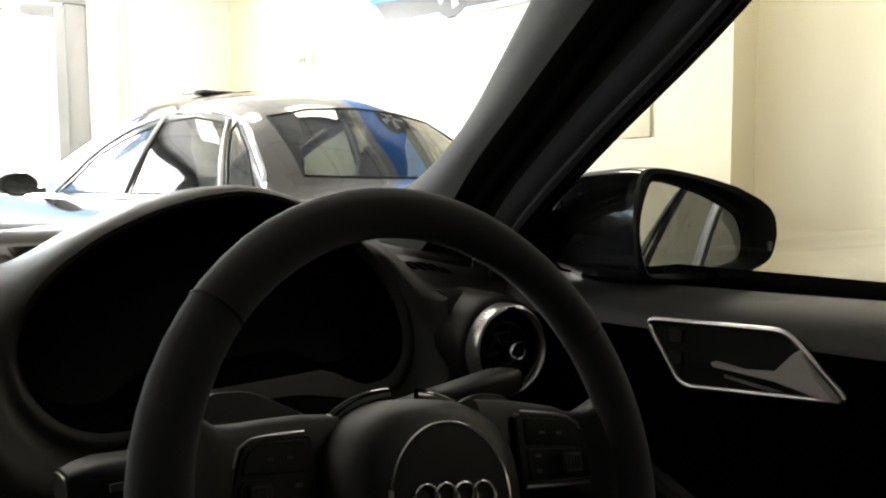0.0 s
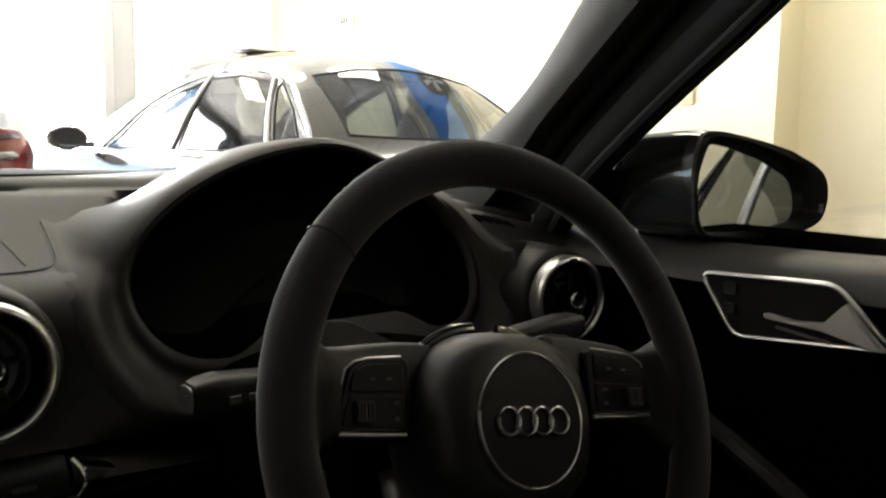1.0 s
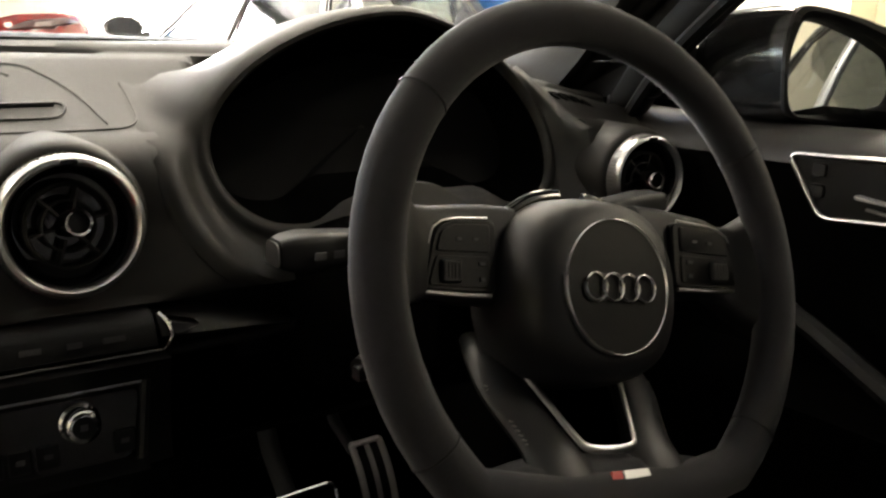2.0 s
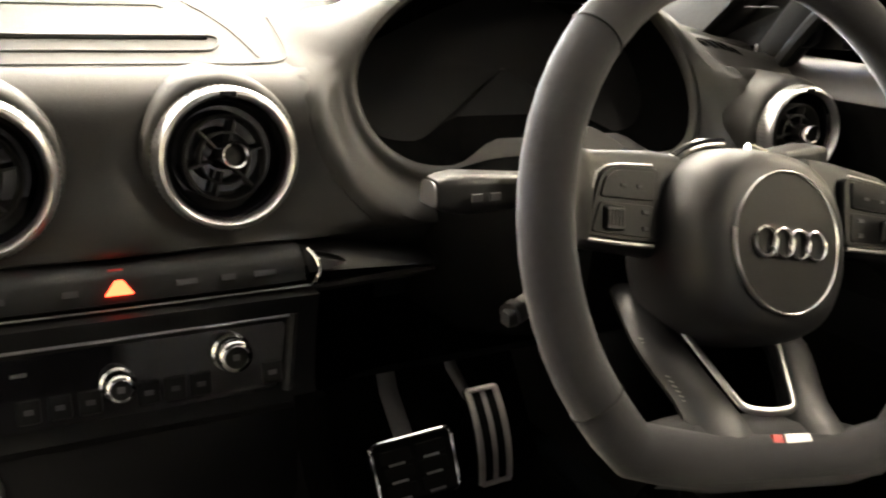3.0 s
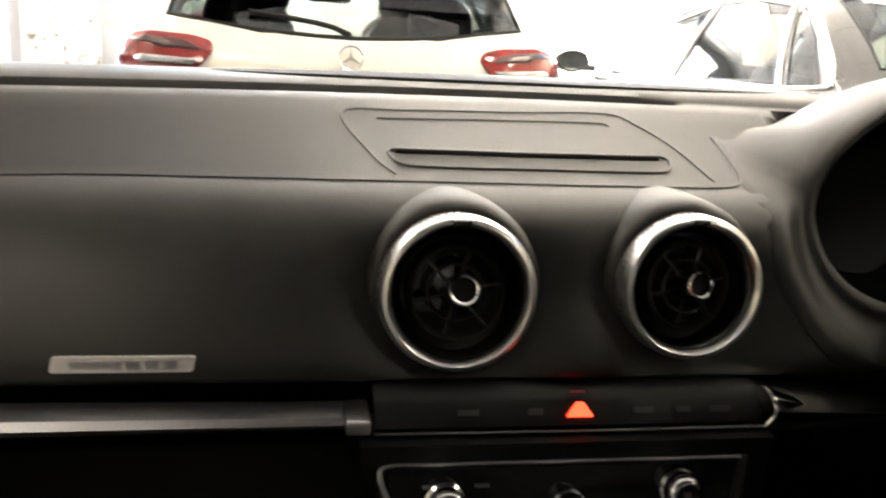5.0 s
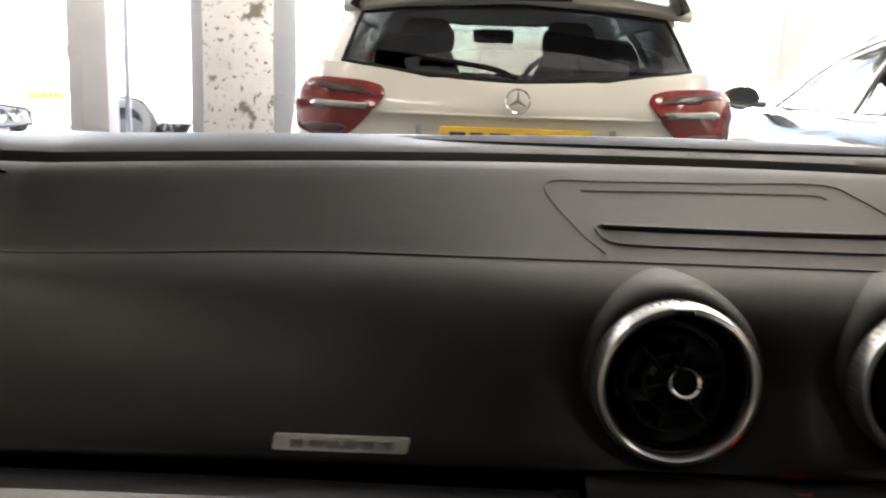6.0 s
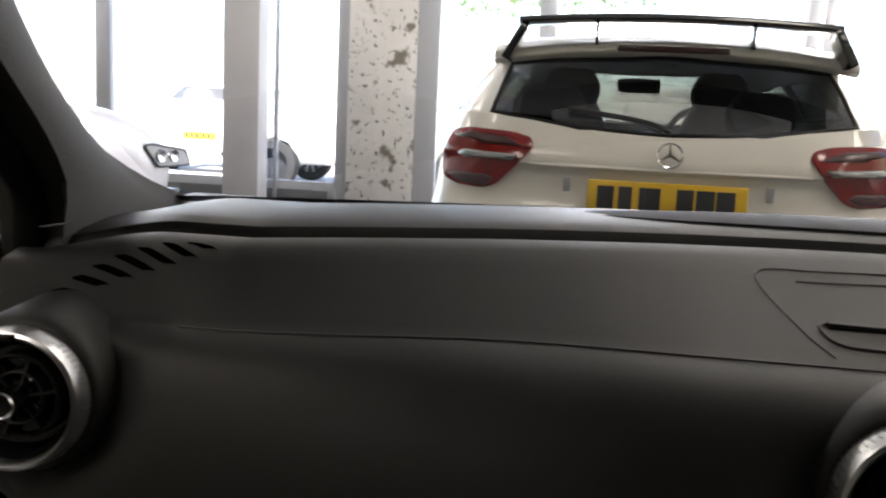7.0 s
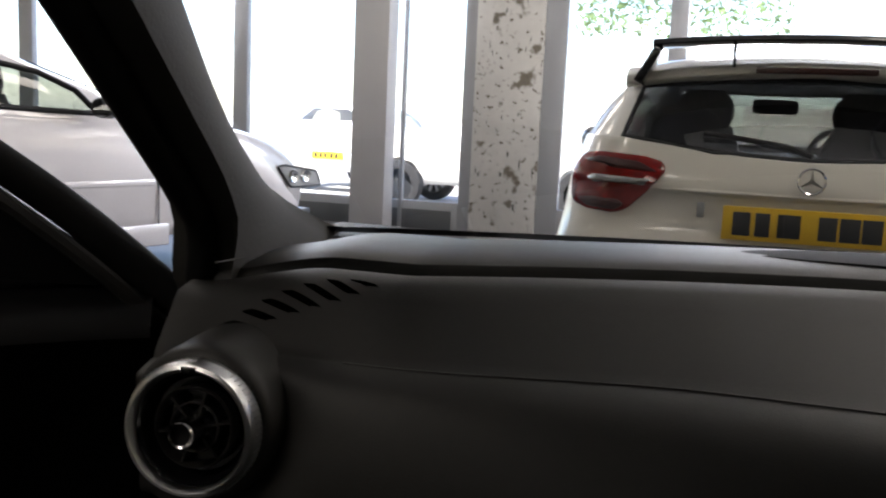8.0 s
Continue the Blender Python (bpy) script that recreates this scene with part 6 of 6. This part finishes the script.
for sx in (-1, 1):
    saloon_line(sx, [(1.06, 0.905), (1.3, 0.887), (1.8, 0.884), (2.3, 0.880), (2.8, 0.876), (3.08, 0.874)], 0.011, CHROME, "belt_trim")
    saloon_line(sx, [(1.06, 0.905), (1.11, 0.99), (1.28, 1.13), (1.46, 1.245), (1.71, 1.298), (2.0, 1.308), (2.2, 1.302), (2.5, 1.235), (2.75, 1.125), (2.95, 0.985), (3.12, 0.878)], 0.013, CHROME, "window_trim")
    saloon_line(sx, [(1.365, 0.89), (1.45, 1.04), (1.56, 1.25)], 0.014, SATIN, "door_pillar")
    saloon_line(sx, [(2.24, 0.885), (2.20, 1.1), (2.17, 1.29)], 0.014, SATIN, "door_pillar")
    dm = part("door_mirror", revolve([(0.001, 0.03), (0.085, 0.03), (0.095, 0.015), (0.09, -0.04), (0.05, -0.08), (0.001, -0.09)], frame_to((sx * 1.03, 3.12, 0.94), (1, 0, 0), (0, 0, 1)) @ Matrix.Diagonal((1.25, 0.75, 1, 1)), 24), PAINT_GREY, SALOON)
    part("mirror_glass", revolve([(0.001, 0.033), (0.075, 0.033)], frame_to((sx * 1.03, 3.12, 0.94), (1, 0, 0), (0, 0, 1)) @ Matrix.Diagonal((1.25, 0.75, 1, 1)), 24), MIRROR, dm)
    part("mirror_arm", box((min(sx * 0.86, sx * 0.95), 3.12, 0.885), (max(sx * 0.86, sx * 0.95), 3.18, 0.92), 0.01), PAINT_GREY, dm)
    part("tail_light", box((min(sx * 0.50, sx * 0.86), 0.035, 0.74), (max(sx * 0.50, sx * 0.86), 0.2, 0.88), 0.03), LENS_RED, SALOON)
    for y in (1.05, 3.99):
        road_wheel(SALOON, sx * 0.84, y, 0.34, sx)
for i in range(4):
    part("emblem_loop", revolve([(0.030, 0.0), (0.032, 0.008), (0.038, 0.008), (0.040, 0.0)], frame_to((-0.084 + 0.056 * i, 0.012, 0.78), (1, 0, 0), (0, 0, 1)), 28), CHROME, SALOON)
part("boot_trim", box((-0.4, 0.025, 0.745), (0.4, 0.06, 0.765), 0.004), CHROME, SALOON)
sp = part("number_plate", box((-0.26, 0.0, 0.62), (0.26, 0.015, 0.735), 0.005), PLATE, SALOON, "yellow number plate with dark bars")
for x in (-0.2, -0.13, -0.06, 0.02, 0.10, 0.17):
    part("plate_bar", box((x - 0.025, -0.002, 0.64), (x + 0.025, 0.002, 0.715), 0.001), PRINT_DARK, sp)
part("sunroof", box((-0.36, 2.22, 1.436), (0.30, 2.46, 1.456), 0.008), GLOSS, SALOON, "raised black glass sunroof")

# A second dark car alongside, which the door mirror shows.
BEHIND = thing("black_saloon", "black saloon with chrome window trim, parked alongside", "car", at=pose(2.05, -3.95, 0.0))
car_body(rows_s, BEHIND, PAINT_BLACK, SALOON_WINDOWS)
for sx in (-1, 1):
    saloon_line(sx, [(1.06, 0.905), (1.11, 0.99), (1.28, 1.13), (1.46, 1.245), (1.71, 1.298), (2.0, 1.308), (2.2, 1.302), (2.5, 1.235), (2.75, 1.125), (2.95, 0.985), (3.12, 0.878)], 0.013, CHROME, "window_trim", BEHIND)
    saloon_line(sx, [(2.24, 0.885), (2.20, 1.1), (2.17, 1.29)], 0.014, SATIN, "door_pillar", BEHIND)
    for y in (1.05, 3.99):
        road_wheel(BEHIND, sx * 0.84, y, 0.34, sx)

# Pale silver hatchback seen in side view through the open door.
SILVER = thing("silver_hatchback", "pale silver hatchback with black window trim, parked side-on", "car", at=pose(-4.90, 1.76, 0.0, 0, 0, -16))
SILVER_LOW = [(0.30, 0.30, 0.24, 0.12, 3.92, 0.80, 0.4, 0.5, 0.06), (0.40, 0.37, 0.34, 0.03, 3.98, 0.855, 0.4, 0.6, 0.07), (0.55, 0.50, 0.48, 0.0, 4.02, 0.87, 0.4, 0.7, 0.08), (0.66, 0.64, 0.60, 0.02, 3.98, 0.875, 0.4, 0.8, 0.08),
              (0.78, 0.77, 0.69, 0.04, 3.82, 0.865, 0.42, 0.9, 0.08), (0.88, 0.87, 0.80, 0.08, 3.5, 0.845, 0.42, 1.0, 0.08), (0.915, 0.90, 0.88, 0.10, 3.0, 0.83, 0.40, 1.0, 0.08)]
SILVER_TOP = [(0.93, 0.912, 0.90, 0.12, 2.78, 0.815, 0.40, 1.0, 0.08), (1.04, 1.03, 1.03, 0.3, 2.48, 0.745, 0.40, 0.9, 0.08), (1.15, 1.14, 1.15, 0.52, 2.1, 0.675, 0.40, 0.8, 0.07),
              (1.20, 1.185, 1.205, 0.66, 1.95, 0.62, 0.38, 0.7, 0.06), (1.235, 1.225, 1.24, 0.85, 1.8, 0.48, 0.3, 0.6, 0.05), (1.25, 1.245, 1.25, 1.1, 1.65, 0.2, 0.2, 0.3, 0.03)]
TALL = 1.12
SILVER_SHELL = shell([tuple(v * TALL for v in lev[:3]) + lev[3:] for lev in SILVER_LOW + SILVER_TOP])


def tall(poly):
    return [(p, q * TALL) for p, q in poly]


car_body(SILVER_SHELL, SILVER, PAINT_SILVER,
         [("rear_window", "rear", tall([(-0.6, 0.97), (0.6, 0.97), (0.5, 1.14), (-0.5, 1.14)]), GLASS_TINT, BLACK, 0.008, ""),
          ("front_window", "front", tall([(-0.62, 0.93), (0.62, 0.93), (0.5, 1.16), (-0.5, 1.16)]), GLASS_CLEAR, BLACK, 0.008, "")]
         + both_sides("door_window", tall([(1.02, 0.955), (2.20, 0.925), (2.11, 1.035), (1.92, 1.11), (1.6, 1.15), (1.3, 1.155), (1.08, 1.11)]), GLASS_TINT, BLACK, 0.016) + arches(0.75, 3.15))
seat_pair(SILVER, 1.95, 0.40, BLACK)
for sx in (-1, 1):
    part("side_moulding", box((min(sx * 0.868, sx * 0.884), 0.95, 0.645), (max(sx * 0.868, sx * 0.884), 2.50, 0.68), 0.006), PAINT_SILVER, SILVER)
    part("sill_trim", box((min(sx * 0.83, sx * 0.866), 0.95, 0.29), (max(sx * 0.83, sx * 0.866), 2.62, 0.42), 0.014), PAINT_SILVER, SILVER)
    part("door_gap", tube([(sx * 0.872, 2.53, 0.42), (sx * 0.8765, 2.53, 0.62), (sx * 0.872, 2.50, 0.81), (sx * 0.842, 2.42, 0.99)], 0.004, 6), PRINT_DARK, SILVER)
    dm = part("door_mirror", revolve([(0.001, 0.03), (0.085, 0.03), (0.09, -0.02), (0.05, -0.07), (0.001, -0.08)], frame_to((sx * 0.93, 2.14, 1.07), (1, 0, 0), (0, 0, 1)) @ Matrix.Diagonal((1.1, 0.62, 1, 1)), 24), PRINT_DARK, SILVER)
    part("mirror_glass", revolve([(0.001, 0.033), (0.075, 0.033)], frame_to((sx * 0.93, 2.14, 1.07), (1, 0, 0), (0, 0, 1)) @ Matrix.Diagonal((1.1, 0.62, 1, 1)), 24), MIRROR, dm)
    hl = rounded([(3.53, 0.735), (3.60, 0.745), (3.92, 0.70), (3.97, 0.60), (3.66, 0.595)], 0.02, 3)
    hm = frame_to((sx * 0.66, 0, 0), (0, 1, 0), (0, 0, 1)) if sx > 0 else frame_to((sx * 0.66, 0, 0), (0, 1, 0), (0, 0, 1)) @ Matrix.Translation((0, 0, -0.2))
    light = part("headlight", slab(hl, 0.20, hm, 0.01), LENS_CLEAR, SILVER, "clear angular headlight")
    part("lens_rim", tube([hm @ Vector((a, b, 0.197 if sx > 0 else 0.003)) for a, b in hl], 0.008, 6, closed=True), PRINT_DARK, light)
    for q in (3.68, 3.80):
        part("lamp_bowl", revolve([(0.045, 0.0), (0.04, 0.012), (0.02, 0.004), (0.001, 0.004)], frame_to((sx * 0.862, q, 0.668), (0, sx, 0), (0, 0, 1)), 20), CHROME, light)
    part("fog_grille", box((min(sx * 0.50, sx * 0.78), 3.80, 0.36), (max(sx * 0.50, sx * 0.78), 3.96, 0.43), 0.01), PRINT_DARK, SILVER)
    for y in (0.75, 3.15):
        road_wheel(SILVER, sx * 0.80, y, 0.33, sx)
    for y in (-1.75, 0.88):
        road_wheel(CAR, sx * 0.79, y, 0.32, sx)


# Outer body of the car that the camera sits in, open on the left where its door is swung out.
OWN_BODY = [(0.20, 0.20, 0.20, -2.18, 1.52, 0.80, 0.4, 0.6, 0.06), (0.34, 0.34, 0.32, -2.28, 1.62, 0.865, 0.4, 0.7, 0.07), (0.52, 0.52, 0.50, -2.32, 1.66, 0.893, 0.38, 0.8, 0.07), (0.66, 0.66, 0.62, -2.31, 1.60, 0.897, 0.38, 0.8, 0.07),
            (0.78, 0.78, 0.72, -2.28, 1.46, 0.890, 0.38, 0.9, 0.07), (0.88, 0.87, 0.80, -2.25, 1.15, 0.865, 0.38, 0.9, 0.07), (0.94, 0.905, 0.87, -2.20, 0.86, 0.835, 0.36, 0.8, 0.07), (0.985, 0.918, 0.905, -2.17, 0.70, 0.812, 0.34, 0.5, 0.06)]
car_body(shell(OWN_BODY), CAR, PAINT_BLACK, [("opening", "left", [(-1.03, 0.31), (0.215, 0.31), (0.215, 0.99), (-1.03, 0.99)], None, None, 0.0, "")] + arches(-1.75, 0.88), cap=False)
for sx in (-1, 1):
    part("tail_light", box((min(sx * 0.52, sx * 0.80), -2.31, 0.78), (max(sx * 0.52, sx * 0.80), -2.12, 0.90), 0.03), LENS_RED, CAR)
    part("headlight", box((min(sx * 0.52, sx * 0.80), 1.22, 0.60), (max(sx * 0.52, sx * 0.80), 1.46, 0.70), 0.03), LENS_CLEAR, CAR)
part("grille", box((-0.42, 1.60, 0.42), (0.42, 1.665, 0.68), 0.03), PRINT_DARK, CAR)


# ---- parked cars and planting outside the shop window ----
def plain_car(name, label, paint, at, plate_end=False):
    c = thing(name, label, "car", "cars on the forecourt", at=at)
    car_body(SILVER_SHELL, c, paint,
             [("rear_window", "rear", tall([(-0.6, 0.97), (0.6, 0.97), (0.5, 1.14), (-0.5, 1.14)]), GLASS_CLEAR, SATIN, 0.010, ""),
              ("front_window", "front", tall([(-0.62, 0.93), (0.62, 0.93), (0.5, 1.16), (-0.5, 1.16)]), GLASS_CLEAR, SATIN, 0.010, "")]
             + both_sides("door_window", tall([(1.02, 0.955), (2.20, 0.925), (2.11, 1.035), (1.92, 1.11), (1.6, 1.15), (1.3, 1.155), (1.08, 1.11)]), GLASS_CLEAR, SATIN, 0.010) + arches(0.75, 3.15))
    for sx in (-1, 1):
        for y in (0.75, 3.15):
            road_wheel(c, sx * 0.80, y, 0.315, sx)
    pl = part("number_plate", box((-0.26, -0.02, 0.52), (0.26, 0.0, 0.63), 0.005), PLATE, c, "yellow number plate with dark bars")
    for x in (-0.19, -0.11, -0.03, 0.07, 0.15):
        part("plate_bar", box((x - 0.025, -0.024, 0.54), (x + 0.025, -0.019, 0.61), 0.001), PRINT_DARK, pl)
    return c


plain_car("white_car", "white car parked beyond the glass", PAINT_WHITE, pose(-1.1, 11.4, -0.05, 0, 0, 90))
plain_car("white_car", "white car parked tail towards the glass", PAINT_WHITE, pose(-5.9, 12.0, -0.05))
plain_car("red_car", "red car parked beyond the glass", PAINT_RED, pose(-1.4, 15.0, -0.05, 0, 0, 25))

# A hedge of many small leaves on a low stone wall.
rng = random.Random(5)
leaves = bmesh.new()
for k in range(2600):
    x, q = rng.uniform(-4.5, 1.5), rng.random()
    z = 3.95 + 3.6 * q * (0.75 + 0.25 * math.sin(x * 1.3) * math.sin(x * 0.47 + 1))
    y = 27 + rng.uniform(-0.9, 0.9) * (1.15 - 0.6 * q)
    r = rng.uniform(0.07, 0.15)
    a, b = Vector((rng.uniform(-1, 1), rng.uniform(-1, 1), rng.uniform(-1, 1))).normalized(), Vector((rng.uniform(-1, 1), rng.uniform(-1, 1), rng.uniform(-1, 1))).normalized()
    c = Vector((x, y, z))
    leaves.faces.new([leaves.verts.new(c - a * r), leaves.verts.new(c + b * r * 0.5), leaves.verts.new(c + a * r), leaves.verts.new(c - b * r * 0.5)])
hedge = new("treetops", finish("treetops", leaves, HEDGE))
tagged(hedge, "green leafy treetops beyond the forecourt", "trees", kind="stuff")
stones = bmesh.new()
for row in range(10):
    x = 0.4
    while x < 9:
        w = rng.uniform(0.3, 0.6)
        add_box(stones, (x, 25.9 + rng.uniform(-0.04, 0.04), row * 0.2 - 0.05), (x + w - 0.02, 26.3, row * 0.2 + 0.13), 0.02, segments=1)
        x += w
stone_wall = new("stone_wall", finish("stone_wall", stones, STONE))
tagged(stone_wall, "tall rubble stone wall across the road", "wall", kind="stuff")
